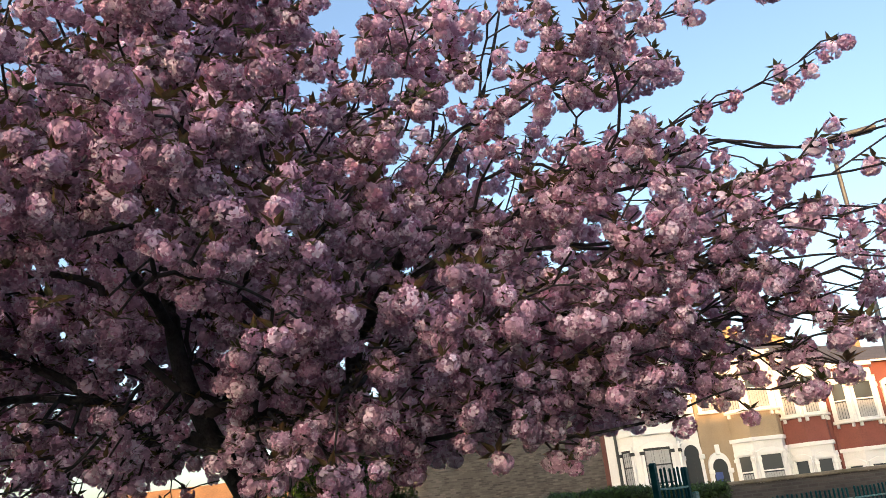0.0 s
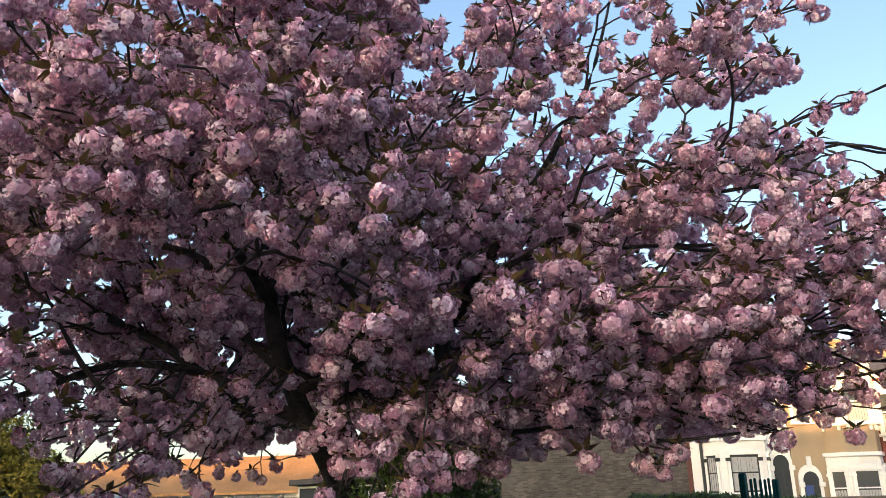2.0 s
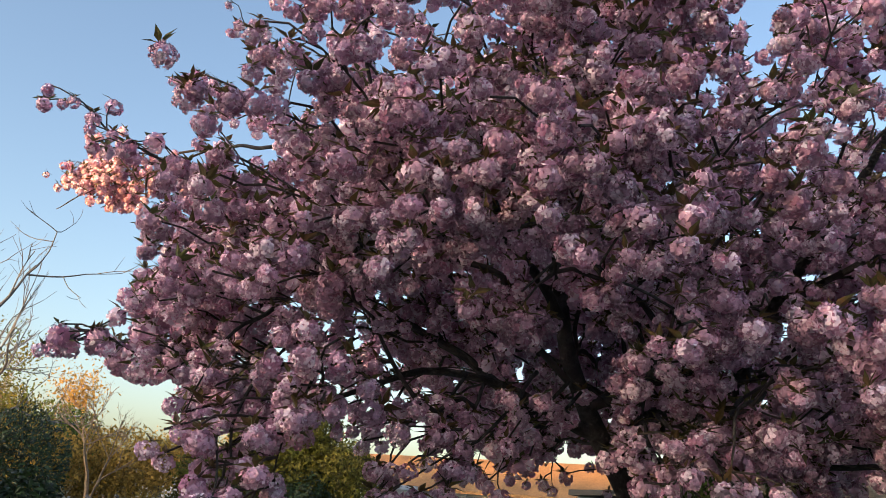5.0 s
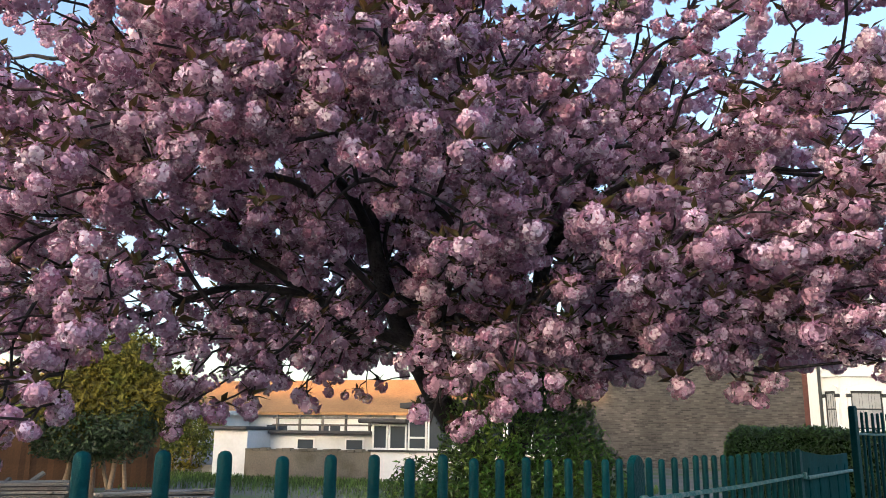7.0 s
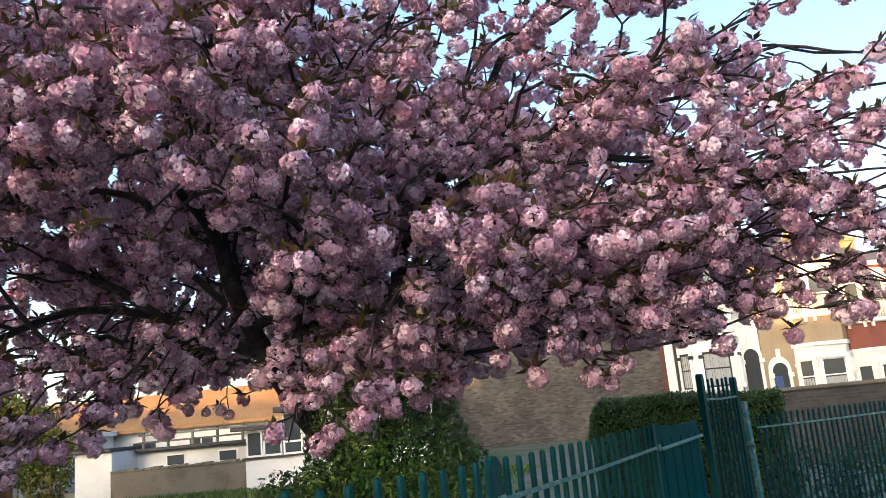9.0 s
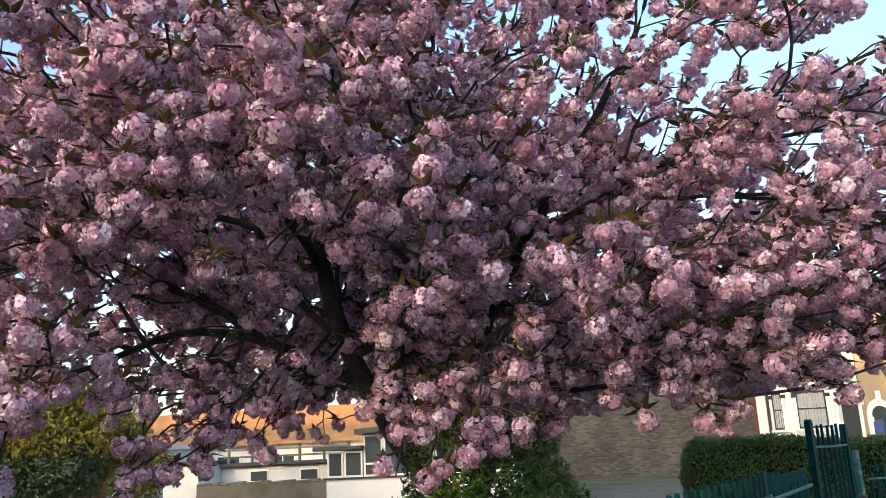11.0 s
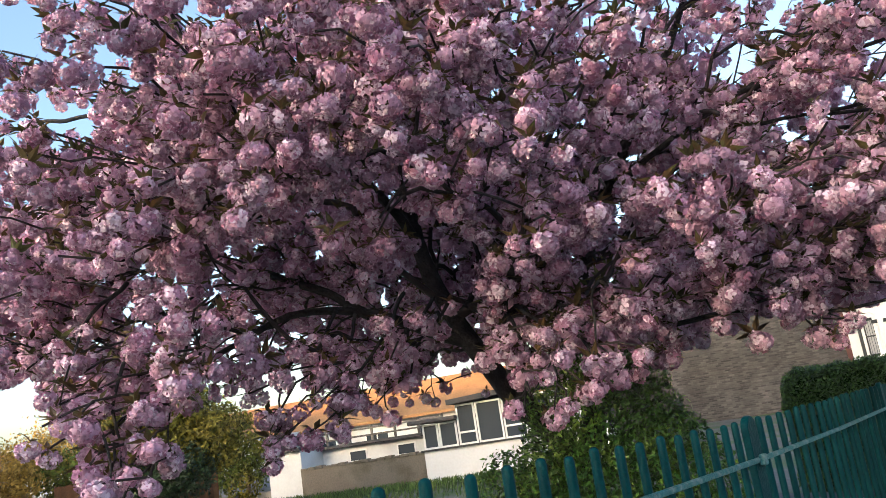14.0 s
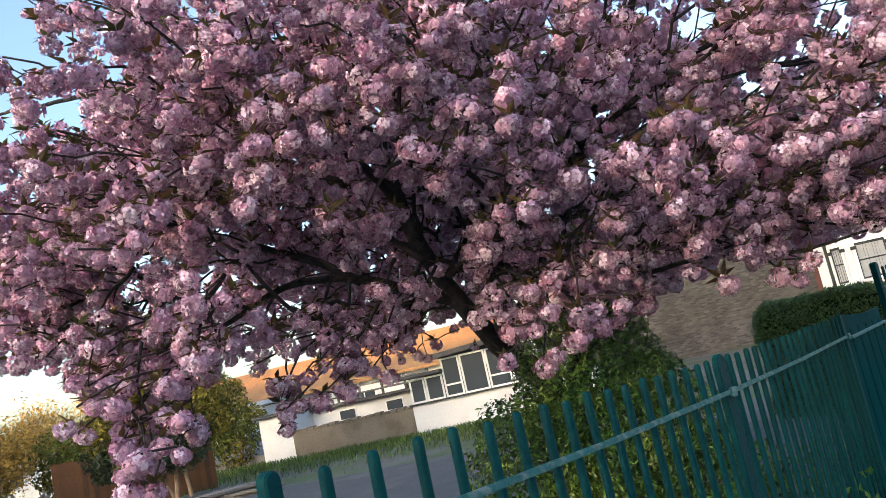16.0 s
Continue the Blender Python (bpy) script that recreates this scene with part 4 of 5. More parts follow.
    # Street lamp.
    lamp = thing("street_lamp", Matrix.Identity(4), "tall grey steel street lamp with a flat head", "street lamp")
    v, q = tube_arrays(np.array([(8.42, 20.0, 0), (8.42, 20.0, 1.6), (8.42, 20.0, 1.7), (8.42, 20.0, 9.38)]), np.array([0.11, 0.11, 0.075, 0.05]), 12)
    put("pole", mesh_from_quads("pole", v, q, STEEL), lamp)
    head = part("head", block(-0.1, 1.15, -0.16, 0.16, -0.06, 0.07, 0.04), STEEL, lamp)
    head.matrix_basis = pose(8.42, 20.0, 9.5, 0, -8, 0)


build_yard()


# ---- the cherry tree ----
def petal_ring(rng, count, reach, width, tilt, lift):
    """One ring of ruffled petals of a double flower that faces +z, as triangles."""
    vs, fs = [], []
    for k in range(count):
        a = 2 * math.pi * (k + rng.uniform(-0.25, 0.25)) / count
        t = tilt + rng.uniform(-0.28, 0.28)
        ln, w = reach * rng.uniform(0.8, 1.15), width * rng.uniform(0.8, 1.2)
        out = np.array([math.cos(a) * math.cos(t), math.sin(a) * math.cos(t), math.sin(t)])
        side = np.array([-math.sin(a), math.cos(a), rng.uniform(-0.3, 0.3)])
        up = np.cross(out, side)
        b = np.array([0, 0, lift])
        curl = rng.uniform(-0.15, 0.25) * ln
        o = len(vs)
        vs += [b, b + out * ln * 0.7 - side * w * 0.55 + up * curl, b + out * ln, b + out * ln * 0.7 + side * w * 0.55 + up * curl]
        fs += [(o, o + 1, o + 2), (o, o + 2, o + 3)]
    return vs, fs


def floret(rng, full, fade):
    """A double flower of two or three rings of petals, in one tone with a deeper heart."""
    vs, fs, tones = [], [], []
    rings = ((5, 1.0, 0.68, 0.15, 0.0), (4, 0.84, 0.62, 0.62, 0.09), (2, 0.6, 0.55, 1.1, 0.18)) if full else ((3, 1.0, 1.2, 0.25, 0.0), (2, 0.75, 0.95, 0.8, 0.08))
    odds = np.clip(np.array([0.60, 0.30, 0.10]) + fade * np.array([0.0, 0.28, -0.10]), 0.03, 1)
    own = int(rng.choice([0, 1, 2], p=odds / odds.sum()))
    for k, r in enumerate(rings):
        v, f = petal_ring(rng, *r)
        o = len(vs)
        vs += v
        fs += [tuple(i + o for i in t) for t in f]
        for _ in range(r[0]):
            tone = own
            if rng.random() < (0.12, 0.2, 0.45)[k]:
                tone = int(rng.choice([0, 1, 2], p=((0.4, 0.5, 0.1), (0.6, 0.3, 0.1), (0.3, 0.0, 0.7))[k]))
            tones += [tone] * (len(f) // r[0])
    return np.array(vs), np.array(fs), tones


def cluster_arrays(rng, full):
    """A pompom of double flowers, about 1 across, hanging under its leaves: corners, faces, tone of each face, way each corner looks."""
    count = 29 if full else 13
    fade = rng.uniform(-1, 1)
    vs, fs, ms, base = [], [], [], 0
    stretch = np.array([rng.uniform(0.92, 1.2), rng.uniform(0.9, 1.1), rng.uniform(0.75, 0.95)])
    for k in range(count):
        z = 1 - 2 * (k + 0.5) / count
        a = k * 2.39996 + rng.uniform(-0.4, 0.4)
        d = np.array([math.sqrt(1 - z * z) * math.cos(a), math.sqrt(1 - z * z) * math.sin(a), z])
        d += rng.normal(size=3) * 0.15
        d /= np.linalg.norm(d)
        v, f, tone = floret(rng, full, fade)
        turn = turn_to(d[None], rng)[0]
        size = rng.uniform(0.155, 0.205) if full else rng.uniform(0.24, 0.30)
        v = v @ turn.T * size + d * (0.36 if full else 0.31) * stretch * rng.uniform(0.8, 1.12)
        vs.append(v)
        fs.append(f + base)
        base += len(v)
        ms += tone
    v, f = np.concatenate(vs), np.concatenate(fs)
    way = np.cross(v[f[:, 1]] - v[f[:, 0]], v[f[:, 2]] - v[f[:, 0]])
    way /= np.linalg.norm(way, axis=1)[:, None] + 1e-9
    inward = (way * v[f].mean(1)).sum(1) < 0
    f[inward] = f[inward][:, ::-1]
    way[inward] *= -1
    flat = np.zeros_like(v)
    for c in range(3):
        np.add.at(flat, f[:, c], way)
    flat /= np.linalg.norm(flat, axis=1)[:, None] + 1e-9
    out = v / (np.linalg.norm(v, axis=1)[:, None] + 1e-9)
    look_way = ROUND * out + (1 - ROUND) * flat
    return v, f, np.array(ms), look_way / (np.linalg.norm(look_way, axis=1)[:, None] + 1e-9)


ROUND = 0.55


def tuft_arrays(rng, count):
    """Bronze young leaves that spread above a pompom."""
    vs, fs, base = [], [], 0
    for k in range(count):
        a = 2 * math.pi * k / count + rng.uniform(-0.5, 0.5)
        rise = rng.uniform(-0.25, 0.75)
        y = np.array([math.cos(a) * math.cos(rise), math.sin(a) * math.cos(rise), math.sin(rise)])
        x = np.cross(y, [0, 0, 1.0])
        x /= np.linalg.norm(x)
        m = np.stack([x, y, np.cross(x, y)], 1)
        v = LEAF_V @ m.T * rng.uniform(0.46, 0.82) + np.array([0, 0, 0.36])
        vs.append(v)
        fs.append(LEAF_F + base)
        base += len(v)
    return np.concatenate(vs), np.concatenate(fs)


def inside_crown(p):
    """How deep places lie inside the crown: 0 at its skin, larger within, below 0 outside."""
    best = np.full(len(p), -9.0)
    for (cx, cy, cz), (rx, ry, up, down) in CROWN:
        d = (p - (cx, cy, cz))
        rz = np.where(d[:, 2] > 0, up, down)
        r = np.sqrt((d[:, 0] / rx) ** 2 + (d[:, 1] / ry) ** 2 + (d[:, 2] / rz) ** 2)
        best = np.maximum(best, (1 - r) * min(rx, ry))
    return best


def in_opening(p, wide):
    """Which places lie in the strips thinned towards the camera so that the two chief limbs show."""
    inside = np.zeros(len(p), dtype=bool)
    for limb, low, high in ((1, 1.5, 3.6), (2, 2.35, 3.2)):
        for a in smooth_run(BOUGHS[limb][0], 0.14):
            if low < a[2] < high:
                d = (np.array([-0.1, 0.15, 1.63]) - a) * 0.62
                t = np.clip((p - a) @ d / (d @ d), 0, 1)
                inside |= np.linalg.norm(p - a - t[:, None] * d, axis=1) < wide * (1 - 0.5 * t)
    return inside


# Rounded masses of the crown: middle, half width, half depth, rise, drop.
CROWN = [
    ((-2.25, 5.5, 2.55), (2.75, 3.3, 3.15, 0.75)),
    ((0.0, 5.0, 2.65), (1.45, 1.6, 2.1, 0.75)),
    ((-2.70, 2.75, 2.25), (0.52, 0.5, 0.8, 0.52)),
    ((-2.30, 2.75, 2.42), (0.40, 0.42, 0.5, 0.3)),
    ((-9.0, 6.6, 5.50), (1.1, 0.6, 0.45, 0.5)),
]
# Chief boughs: corners along each, and its thickness at both ends.
BOUGHS = [
    ([(-1.30, 5.70, -0.1), (-1.38, 5.66, 0.7), (-1.50, 5.60, 1.36)], 0.15, 0.13),
    ([(-1.50, 5.60, 1.38), (-1.77, 5.42, 1.81), (-2.18, 5.40, 2.6), (-2.42, 5.42, 3.65), (-2.75, 5.5, 4.7), (-2.9, 5.5, 5.4)], 0.09, 0.006),
    ([(-1.42, 5.66, 1.20), (-1.22, 5.80, 1.84), (-1.20, 6.0, 2.6), (-1.05, 6.1, 3.05), (-0.5, 5.7, 3.7), (0.0, 5.4, 4.4), (0.2, 5.3, 5.0)], 0.085, 0.005),
    ([(-1.95, 5.40, 2.15), (-2.81, 5.0, 2.52), (-3.32, 4.4, 2.30), (-3.65, 4.0, 2.12)], 0.045, 0.009),
    ([(-1.21, 5.85, 1.95), (-0.88, 5.2, 2.02), (-0.04, 4.6, 1.95), (0.40, 4.4, 1.90), (0.95, 4.2, 2.0)], 0.024, 0.004),
    ([(-2.25, 5.40, 2.9), (-2.3, 4.6, 3.3), (-2.2, 3.7, 3.35), (-2.3, 2.9, 3.1)], 0.04, 0.012),
    ([(-1.10, 6.1, 3.0), (-0.3, 5.4, 3.3), (0.42, 5.0, 3.35), (1.17, 4.7, 3.46), (1.52, 4.5, 3.28), (1.83, 4.4, 3.25), (2.3, 4.25, 3.28)], 0.026, 0.003),
    ([(-2.42, 5.42, 3.6), (-3.3, 5.3, 4.2), (-4.2, 5.4, 4.7), (-5.4, 6.2, 5.1), (-7.6, 6.8, 5.75), (-9.14, 6.6, 5.5), (-10.35, 6.6, 5.17)], 0.045, 0.006),
    ([(-1.75, 5.45, 1.85), (-1.5, 4.7, 2.3), (-1.2, 4.1, 2.45), (-0.9, 3.6, 2.4)], 0.035, 0.010),
    ([(-2.75, 5.45, 2.5), (-3.6, 5.6, 3.0), (-4.5, 6.0, 3.2), (-5.0, 6.3, 3.1)], 0.04, 0.012),
]
# Loose sprays that stand out of the crown, with pompoms along their outer part.
SPRAYS = [
    [(-0.3, 5.4, 3.3), (0.51, 5.0, 3.45), (1.13, 4.7, 3.62), (1.54, 4.6, 3.73), (1.94, 4.5, 3.86)],
    [(0.42, 5.0, 3.35), (1.17, 4.7, 3.46), (1.52, 4.5, 3.28), (1.83, 4.4, 3.25), (2.3, 4.25, 3.28)],
    [(0.3, 5.1, 3.0), (1.08, 4.9, 2.81), (1.36, 4.6, 2.91), (1.70, 4.4, 2.87), (2.05, 4.2, 2.71)],
    [(0.1, 5.1, 3.1), (0.93, 4.9, 2.91), (1.33, 4.5, 2.44), (1.67, 4.3, 2.28), (1.95, 4.2, 2.12)],
    [(0.3, 5.0, 2.7), (0.94, 4.8, 2.49), (1.14, 4.5, 2.24), (1.37, 4.3, 2.0)],
    [(-0.2, 5.3, 4.0), (0.62, 5.0, 4.17), (1.08, 4.8, 4.37), (1.43, 4.7, 4.41), (1.97, 4.6, 4.42)],
    [(0.0, 5.0, 2.6), (0.52, 4.8, 2.55), (0.76, 4.6, 2.22), (0.95, 4.4, 2.01)],
    [(-3.3, 5.3, 4.3), (-4.27, 5.2, 5.06), (-5.68, 5.4, 6.04), (-6.57, 5.5, 7.08)],
    [(-3.6, 5.3, 4.4), (-5.10, 5.2, 4.84), (-6.34, 5.4, 5.68), (-7.08, 5.5, 5.93)],
    [(-3.2, 4.0, 3.5), (-4.11, 3.6, 3.62), (-4.69, 3.4, 3.84), (-5.34, 3.3, 4.28)],
    [(-3.2, 4.0, 2.8), (-3.88, 3.4, 2.68), (-4.07, 3.1, 2.47), (-4.38, 3.0, 2.38)],
    [(-3.5, 3.9, 2.1), (-3.0, 3.2, 2.12), (-2.69, 2.7, 1.79), (-2.50, 2.55, 1.62), (-2.54, 2.5, 1.50)],
    [(-2.0, 4.4, 2.4), (-2.02, 4.0, 2.11), (-2.24, 3.7, 1.84), (-2.38, 3.5, 1.66)],
    [(-0.95, 4.6, 2.3), (-0.98, 4.2, 2.12), (-1.02, 3.8, 1.92), (-1.16, 3.7, 1.74)],
    [(-0.8, 4.3, 2.3), (-0.82, 3.9, 2.08), (-0.85, 3.7, 1.82)],
    [(-2.6, 5.4, 4.5), (-3.4, 5.4, 5.4), (-4.3, 5.6, 6.2), (-4.9, 5.9, 6.9)],
    [(0.6, 4.9, 3.35), (1.2, 4.6, 3.15), (1.6, 4.35, 3.05), (2.0, 4.2, 3.0), (2.35, 4.1, 2.9)],
    [(0.3, 4.9, 2.8), (0.9, 4.5, 2.65), (1.4, 4.2, 2.6), (1.9, 4.05, 2.45)],
    [(-2.0, 4.8, 2.4), (-2.12, 4.6, 2.22), (-2.41, 4.6, 2.0), (-2.46, 4.6, 1.88)],
    [(-1.9, 4.8, 2.35), (-2.18, 4.6, 2.05), (-2.3, 4.6, 1.86), (-2.27, 4.6, 1.77)],
    [(0.36, 5.0, 3.07), (0.81, 4.7, 2.94), (1.22, 4.5, 2.88), (1.61, 4.4, 2.8), (1.88, 4.3, 2.81)],
    [(0.16, 5.0, 2.85), (0.62, 4.7, 2.74), (1.01, 4.5, 2.57), (1.33, 4.3, 2.33), (1.64, 4.2, 2.24)],
    [(0.28, 5.0, 2.56), (0.71, 4.7, 2.4), (1.09, 4.5, 2.4), (1.36, 4.4, 2.23), (1.53, 4.3, 2.08)],
    [(0.08, 5.0, 2.31), (0.46, 4.7, 2.16), (0.86, 4.5, 2.1), (1.04, 4.4, 2.03), (1.28, 4.3, 2.0)],
    [(0.8, 4.8, 2.81), (1.17, 4.6, 2.7), (1.41, 4.5, 2.57), (1.57, 4.4, 2.51), (1.69, 4.3, 2.39)],
    [(0.59, 4.9, 3.48), (0.98, 4.7, 3.33), (1.17, 4.6, 3.26), (1.25, 4.5, 3.04), (1.37, 4.5, 3.15)],
    [(-2.9, 3.2, 2.3), (-2.75, 2.9, 2.0), (-2.65, 2.75, 1.75), (-2.6, 2.7, 1.58)],
    [(-2.5, 3.3, 2.4), (-2.47, 3.0, 2.1), (-2.45, 2.85, 1.88), (-2.44, 2.8, 1.70)],
    [(-3.1, 3.4, 2.6), (-3.0, 3.0, 2.35), (-2.9, 2.8, 2.15), (-2.85, 2.7, 1.95)],
    [(-2.46, 4.4, 2.42), (-2.38, 4.1, 2.17), (-2.3, 3.8, 1.98), (-2.28, 3.7, 1.86)],
    [(-2.58, 4.3, 2.27), (-2.57, 4.0, 2.07), (-2.53, 3.8, 1.89), (-2.48, 3.7, 1.77)],
    [(-2.34, 4.4, 2.35), (-2.2, 4.0, 2.03), (-2.19, 3.8, 1.84), (-2.16, 3.7, 1.7)],
    [(-1.49, 4.6, 2.22), (-1.26, 4.1, 1.97), (-1.21, 3.8, 1.76), (-1.2, 3.7, 1.65)],
    [(-1.36, 4.5, 2.2), (-1.12, 4.1, 2.0), (-1.06, 3.8, 1.77), (-1.06, 3.7, 1.64)],
    [(-1.21, 4.5, 2.26), (-0.98, 4.1, 2.03), (-0.87, 3.8, 1.84), (-0.86, 3.7, 1.7)],
    [(-2.25, 5.6, 2.26), (-2.9, 6.2, 2.29), (-3.14, 6.4, 2.13), (-3.26, 6.4, 1.89)],
    [(-2.08, 5.6, 2.13), (-2.51, 6.0, 2.2), (-2.64, 6.2, 2.07), (-2.65, 6.2, 1.85)],
    [(-3.32, 6.0, 2.46), (-3.48, 6.2, 2.3), (-3.51, 6.3, 2.12)],
    [(0.05, 4.7, 2.25), (0.30, 4.5, 2.05), (0.52, 4.4, 1.98), (0.72, 4.3, 1.90)],
    [(-0.25, 4.8, 2.2), (-0.05, 4.6, 2.02), (0.12, 4.5, 1.93), (0.25, 4.45, 1.84)],
    [(-0.5, 5.6, 3.9), (-0.2, 5.1, 4.6), (0.1, 4.8, 5.1), (0.2, 4.6, 5.5)],
]


def build_cherry():
    rng = np.random.default_rng(11)
    tree = thing("cherry_tree", Matrix.Identity(4), "spreading cherry tree in full double pink blossom with bronze leaves", "tree")
    nodes, limb_runs = [], []
    for pts, r0, r1 in BOUGHS:
        run = smooth_run(pts)
        wob = np.array([[noise.noise(Vector(q * 2.1 + 7 * c)) for c in range(3)] for q in run]) * 0.05
        wob *= np.minimum(1, np.linspace(0, 6, len(run)))[:, None]
        run = run + wob
        limb_runs.append((run, np.linspace(r0, r1, len(run)) * (1 + 0.12 * np.array([noise.noise(Vector(q * 5)) for q in run]))))
        nodes.append(run)
    for k, (run, rad) in enumerate(limb_runs):
        v, q = tube_arrays(run, rad, 12 if k < 3 else 8)
        put("trunk" if k == 0 else "branch", mesh_from_quads("limb", v, q, BARK), tree)
    spray_tips = []
    for pts in SPRAYS:
        run = smooth_run(pts, 0.09)
        run = run + np.array([[noise.noise(Vector(q * 3.1 + 5 * c)) for c in range(3)] for q in run]) * 0.05
        v, q = tube_arrays(run, np.linspace(0.013, 0.0032, len(run)), 6)
        put("branch", mesh_from_quads("spray", v, q, BARK), tree)
        nodes.append(run)
        for p in run[int(len(run) * 0.3):]:
            for _ in range(int(rng.choice([0, 1, 2], p=[0.2, 0.45, 0.35]))):
                spray_tips.append(p + rng.normal(size=3) * np.array([0.08, 0.10, 0.06]))
        spray_tips.append(run[-1])
    nodes = np.concatenate(nodes[1:])
    # Ends of the twigs: thick in the skin of the crown, thin within.
    ends = []
    while sum(map(len, ends)) < TIPS:
        p = np.stack([rng.uniform(-10, 2.6, 4000), rng.uniform(1.6, 9.2, 4000), rng.uniform(1.3, 6.3, 4000)], 1)
        d = inside_crown(p)
        n1 = np.array([noise.noise(Vector(x * 1.1)) + 0.6 * noise.noise(Vector(x * 2.7)) for x in p])
        d = d + 0.22 * n1
        keep = np.where(d < 0, 0, np.where(d < 0.75, 1.0, np.where(p[:, 2] > 3.1, 0.8, 0.5)))
        back = p[:, 1] > 5.0
        keep = keep * np.clip(0.5 + 1.8 * n1, np.where(back, 0.40, 0.04), 1)
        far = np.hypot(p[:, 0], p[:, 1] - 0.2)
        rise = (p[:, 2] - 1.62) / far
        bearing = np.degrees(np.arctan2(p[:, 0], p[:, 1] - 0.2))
        # Loose at the top and to the east, with sky between the sprays, thinned along camera bearings to fit the view.
        keep = keep * np.where((p[:, 0] < -4.4) & (p[:, 2] > 3.1) & (p[:, 0] > -7), 0.12, 1)
        keep = keep * np.clip(1.1 - 0.45 * np.maximum(0, p[:, 0] - 0.25), 0.22, 1)
        thin = np.clip((bearing + 24) / 14, 0, 1) * np.clip((rise - 0.27) / 0.12, 0, 1)
        keep = keep * np.where(p[:, 0] < -7, 1, (1 - 0.5 * thin) * np.clip(1 - 0.25 * (p[:, 2] - 3.2), 0.4, 1))
        keep = keep * np.where((p[:, 0] < -1.22 * p[:, 1]) & (p[:, 2] > 1.64 + 0.19 * far) & (p[:, 0] > -7), 0.05, 1)
        keep = keep * np.where((p[:, 0] > 0.75) & (rise > 0.40), 0.3, 1)
        keep = keep * np.where((bearing < -44) & (rise > 0.45 + 0.021 * (bearing + 44)) & (p[:, 0] > -7), 0.25, 1)
        # The underside near the ground and the wedge before the trunk are cleared along camera bearings to fit the
        # view.
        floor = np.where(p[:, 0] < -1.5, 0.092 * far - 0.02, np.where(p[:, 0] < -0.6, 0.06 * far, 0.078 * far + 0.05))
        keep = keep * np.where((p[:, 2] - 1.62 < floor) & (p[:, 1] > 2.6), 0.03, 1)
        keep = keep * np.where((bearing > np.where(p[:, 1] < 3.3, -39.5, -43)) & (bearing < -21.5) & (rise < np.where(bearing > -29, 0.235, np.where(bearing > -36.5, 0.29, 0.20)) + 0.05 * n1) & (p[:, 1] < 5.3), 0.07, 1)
        keep = keep * np.where(in_opening(p, 0.13), 0.4, 1)
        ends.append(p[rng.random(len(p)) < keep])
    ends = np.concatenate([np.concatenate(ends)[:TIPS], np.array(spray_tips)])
    heart = np.array([-1.9, 5.5, 2.4])
    order = np.argsort(np.linalg.norm(ends - heart, axis=1))
    ends, single = ends[order], order >= TIPS
    # Each end grows from the nearest wood that lies nearer to the heart of the tree.
    cap = len(nodes) + len(ends) * 14
    wood = np.full((cap, 3), 1e6)
    wood[:len(nodes)] = nodes
    reach = np.full(cap, 1e6)
    reach[:len(nodes)] = np.linalg.norm(nodes - heart, axis=1)
    parent = np.full(cap, -1)
    weight = np.zeros(cap)
    used = len(nodes)
    runs = []
    for e in ends:
        d = np.linalg.norm(wood[:used] - e, axis=1) + 0.35 * np.maximum(0, reach[:used] - np.linalg.norm(e - heart) + 0.25) * 3
        j = int(np.argmin(d))
        a = wood[j]
        ln = float(np.linalg.norm(e - a))
        k = int(np.clip(ln / 0.11, 2, 12))
        t = np.linspace(0, 1, k + 1)[1:, None]
        away = (a - heart) / (np.linalg.norm(a - heart) + 1e-6)
        bow = a + (e - a) * 0.45 + away * ln * 0.18 + np.array([0, 0, 0.12 * ln]) + rng.normal(size=3) * 0.09 * ln
        run = (1 - t) ** 2 * a + 2 * t * (1 - t) * bow + t ** 2 * e
        ids = list(range(used, used + k))
        wood[used:used + k] = run
        reach[used:used + k] = np.linalg.norm(run - heart, axis=1)
        parent[used], parent[used + 1:used + k] = j, np.arange(used, used + k - 1)
        used += k
        runs.append([j] + ids)
    for run in reversed(runs):
        w = weight[run[-1]] + 1
        for i in reversed(run[1:]):
            weight[i] = max(weight[i], w)
            w = max(w, weight[i])
        weight[run[0]] += w
    tubes = []
    for run in runs:
        pts = wood[run]
        w = weight[run].copy()
        w[0] = min(w[0], w[1] * 1.2) if run[0] >= len(nodes) else w[1] * 1.3
        tubes.append((pts, 0.0028 + 0.0024 * np.maximum(w, 1) ** 0.5))
    tagged(put("twig", joined_tubes("twig", tubes, 5, TWIG), tree), "thin dark twigs", kind="stuff")
    # Pompoms hang in groups round the ends of the twigs.
    spots = []
    for run, alone in zip(runs, single):
        e = wood[run[-1]]
        if alone:
            spots.append(e + np.array([0, 0, -0.04]))
            continue
        for k in range(int(rng.choice([2, 3, 4, 5], p=[0.4, 0.35, 0.2, 0.05]))):
            o = rng.normal(size=3) * np.array([0.088, 0.088, 0.062])
            spots.append(e + o + np.array([0, 0, -0.06]))
        if len(run) > 5 and rng.random() < 0.55:
            spots.append(wood[run[-3]] + rng.normal(size=3) * 0.04 + np.array([0, 0, -0.05]))
    spots = np.array(spots)
    spots = spots[~in_opening(spots, 0.12) | (rng.random(len(spots)) < 0.35)]
    near = np.argsort(np.linalg.norm(spots - np.array([-0.2, 0.4, 1.9]), axis=1))
    sizes = rng.uniform(0.088, 0.145, len(spots))
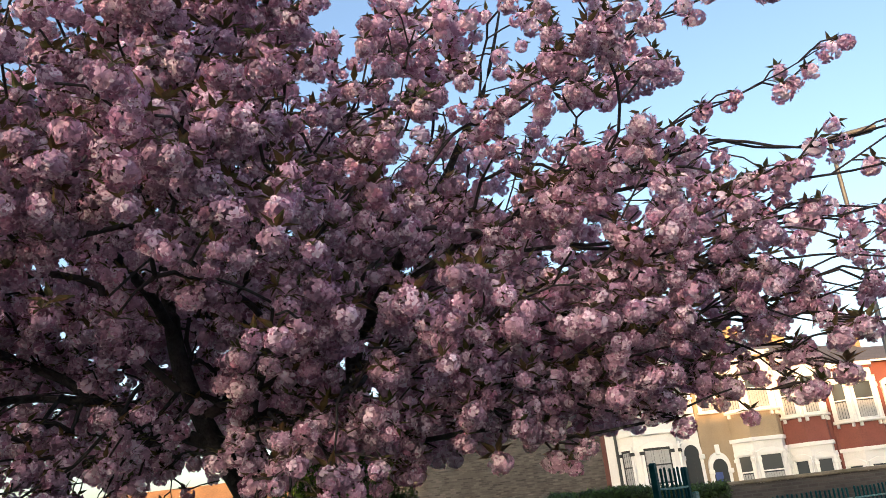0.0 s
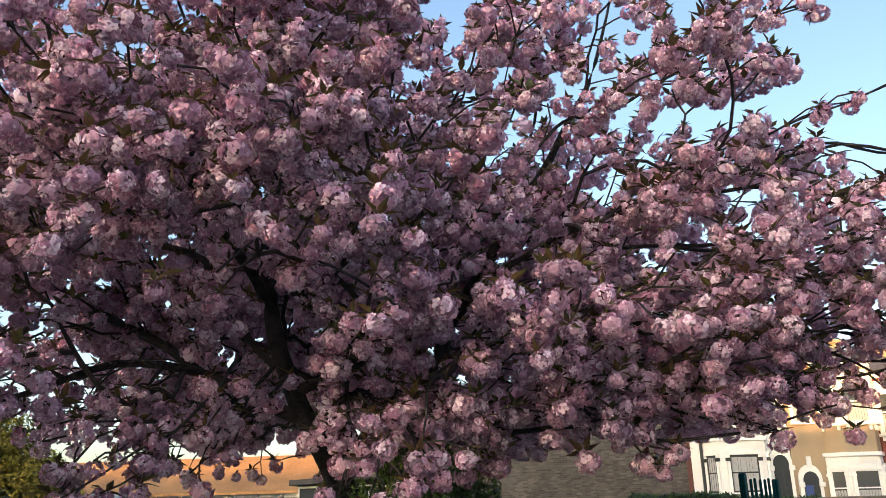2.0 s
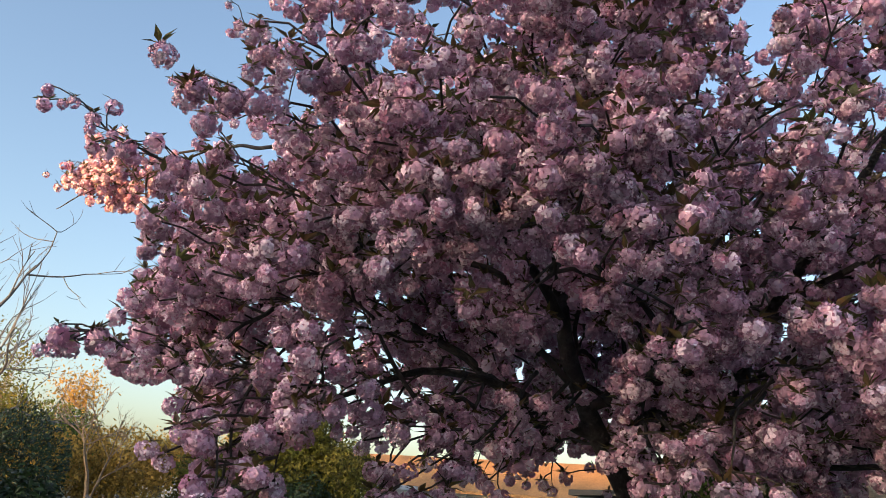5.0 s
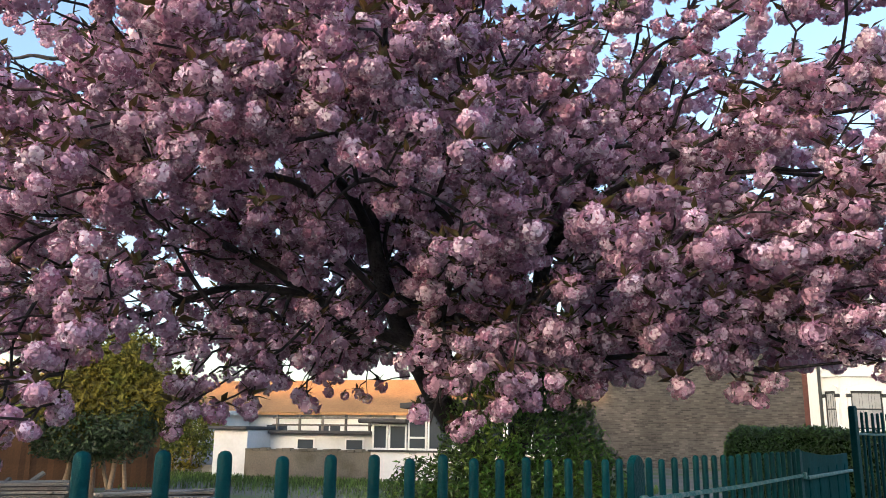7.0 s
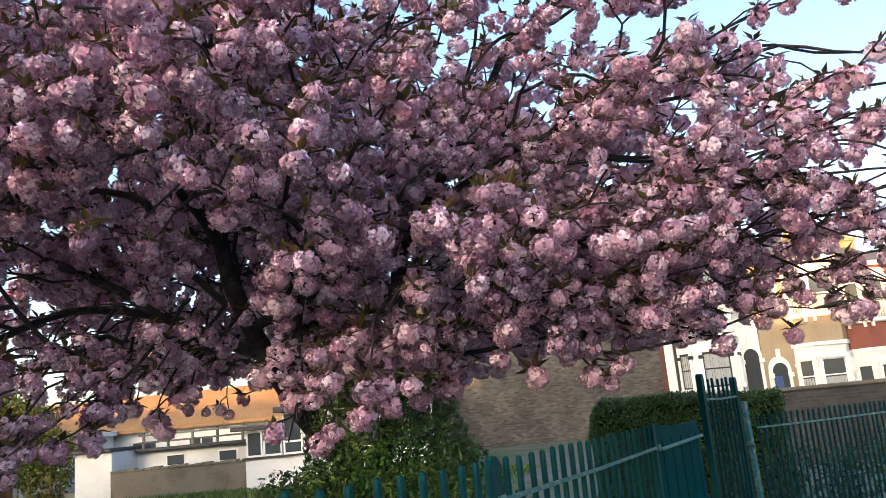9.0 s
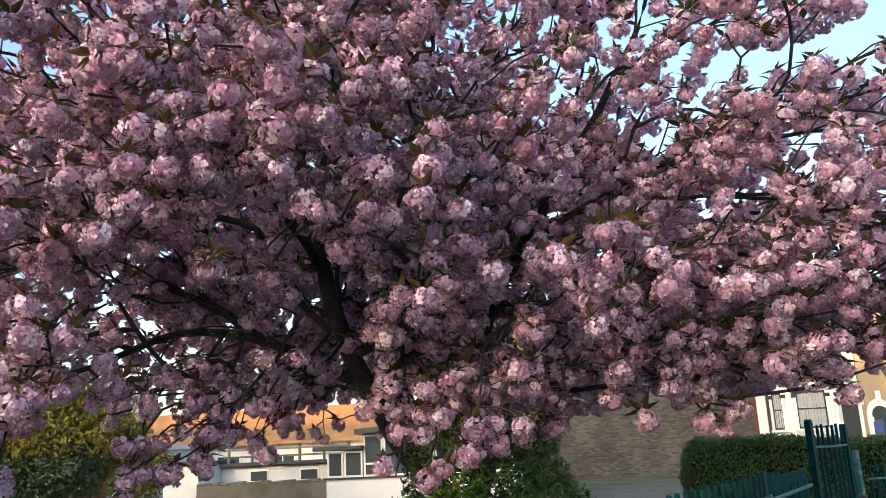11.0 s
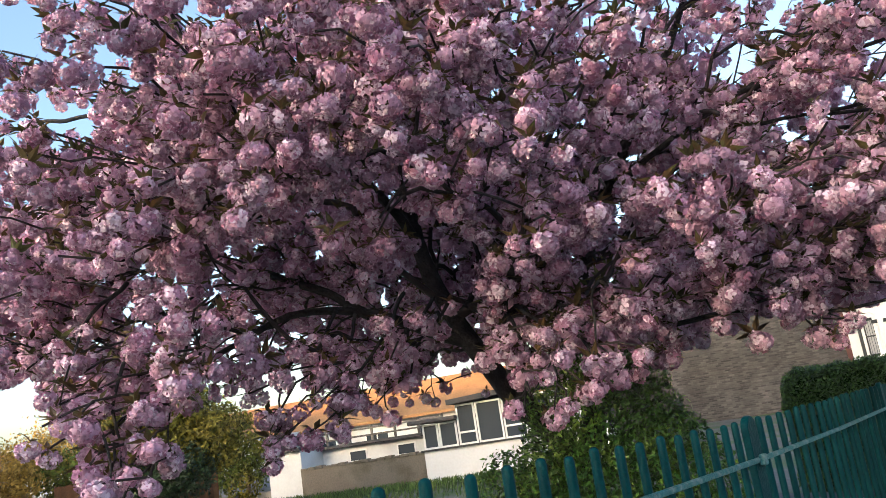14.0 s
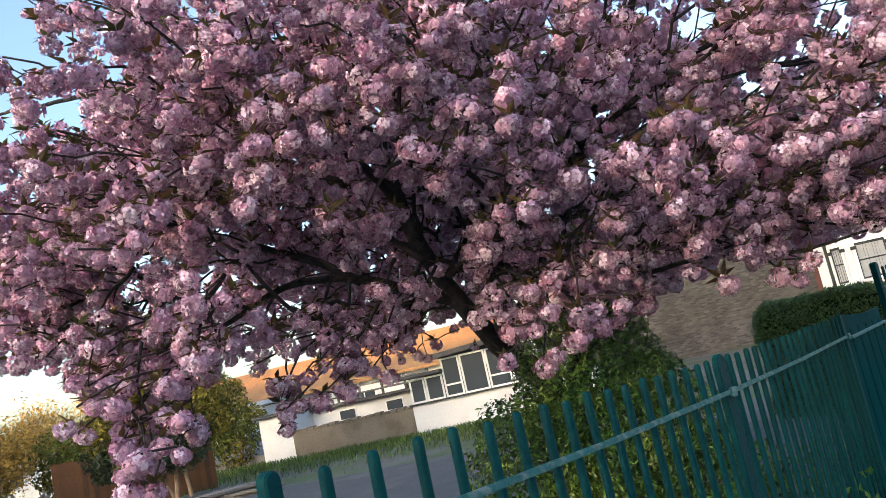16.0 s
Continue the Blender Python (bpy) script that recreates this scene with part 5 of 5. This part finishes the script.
    full = [cluster_arrays(rng, True) for _ in range(10)]
    tufts = [tuft_arrays(rng, int(rng.integers(4, 9))) for _ in range(8)]
    lean = lambda: Euler((rng.normal() * 0.35, rng.normal() * 0.35, rng.uniform(0, 6.283)))
    tones = [PETAL, PETAL_PALE, PETAL_DEEP]

    def rounded(me, ways):
        me.normals_split_custom_set_from_vertices(ways)
        return me

    full_me = [rounded(mesh_from_quads("flower_head", v, f, tones, m, True), w) for v, f, m, w in full]
    tuft_me = [mesh_from_quads("leaf_tuft", v, f, LEAF, smooth=False) for v, f in tufts]
    for k in near[:300]:
        s = sizes[k]
        ob = put("flower_head", full_me[int(rng.integers(10))], tree, Matrix.LocRotScale(Vector(spots[k]), lean(), (s, s, s)))
        if rng.random() < 0.9:
            put("leaf_tuft", tuft_me[int(rng.integers(8))], ob)

    def rest(which, kinds, mats, name, label, share=1.0):
        vs, fs, ms, ws, base = [], [], [], [], 0
        which = which[rng.random(len(which)) < share]
        group = rng.integers(len(kinds), size=len(which))
        for g, kind in enumerate(kinds):
            ids = which[group == g]
            if not len(ids):
                continue
            turns = np.array([np.array(lean().to_matrix()) for _ in ids])
            v, f = scatter_arrays(kind[0], kind[1], spots[ids], turns, sizes[ids])
            vs.append(v)
            fs.append(f + base)
            base += len(v)
            if len(kind) > 2:
                ms.append(np.tile(kind[2], len(ids)))
                ws.append(np.einsum("nij,kj->nki", turns, kind[3]).reshape(-1, 3))
            else:
                ms.append(np.zeros(len(f), dtype=int))
        me = mesh_from_quads(name, np.concatenate(vs), np.concatenate(fs), mats, np.concatenate(ms), bool(ws))
        if ws:
            rounded(me, np.concatenate(ws))
        tagged(put(name, me, tree), label, kind="stuff")

    plain = [cluster_arrays(rng, False) for _ in range(10)]
    rest(near[300:1650], full, tones, "blossom", "ruffled double pink flowers in pompoms")
    rest(near[1650:], plain, tones, "blossom", "double pink flowers in pompoms")
    rest(near[300:], tufts, [LEAF], "leaf", "bronze-green young leaves", 0.92)


TIPS = 3400
build_cherry()
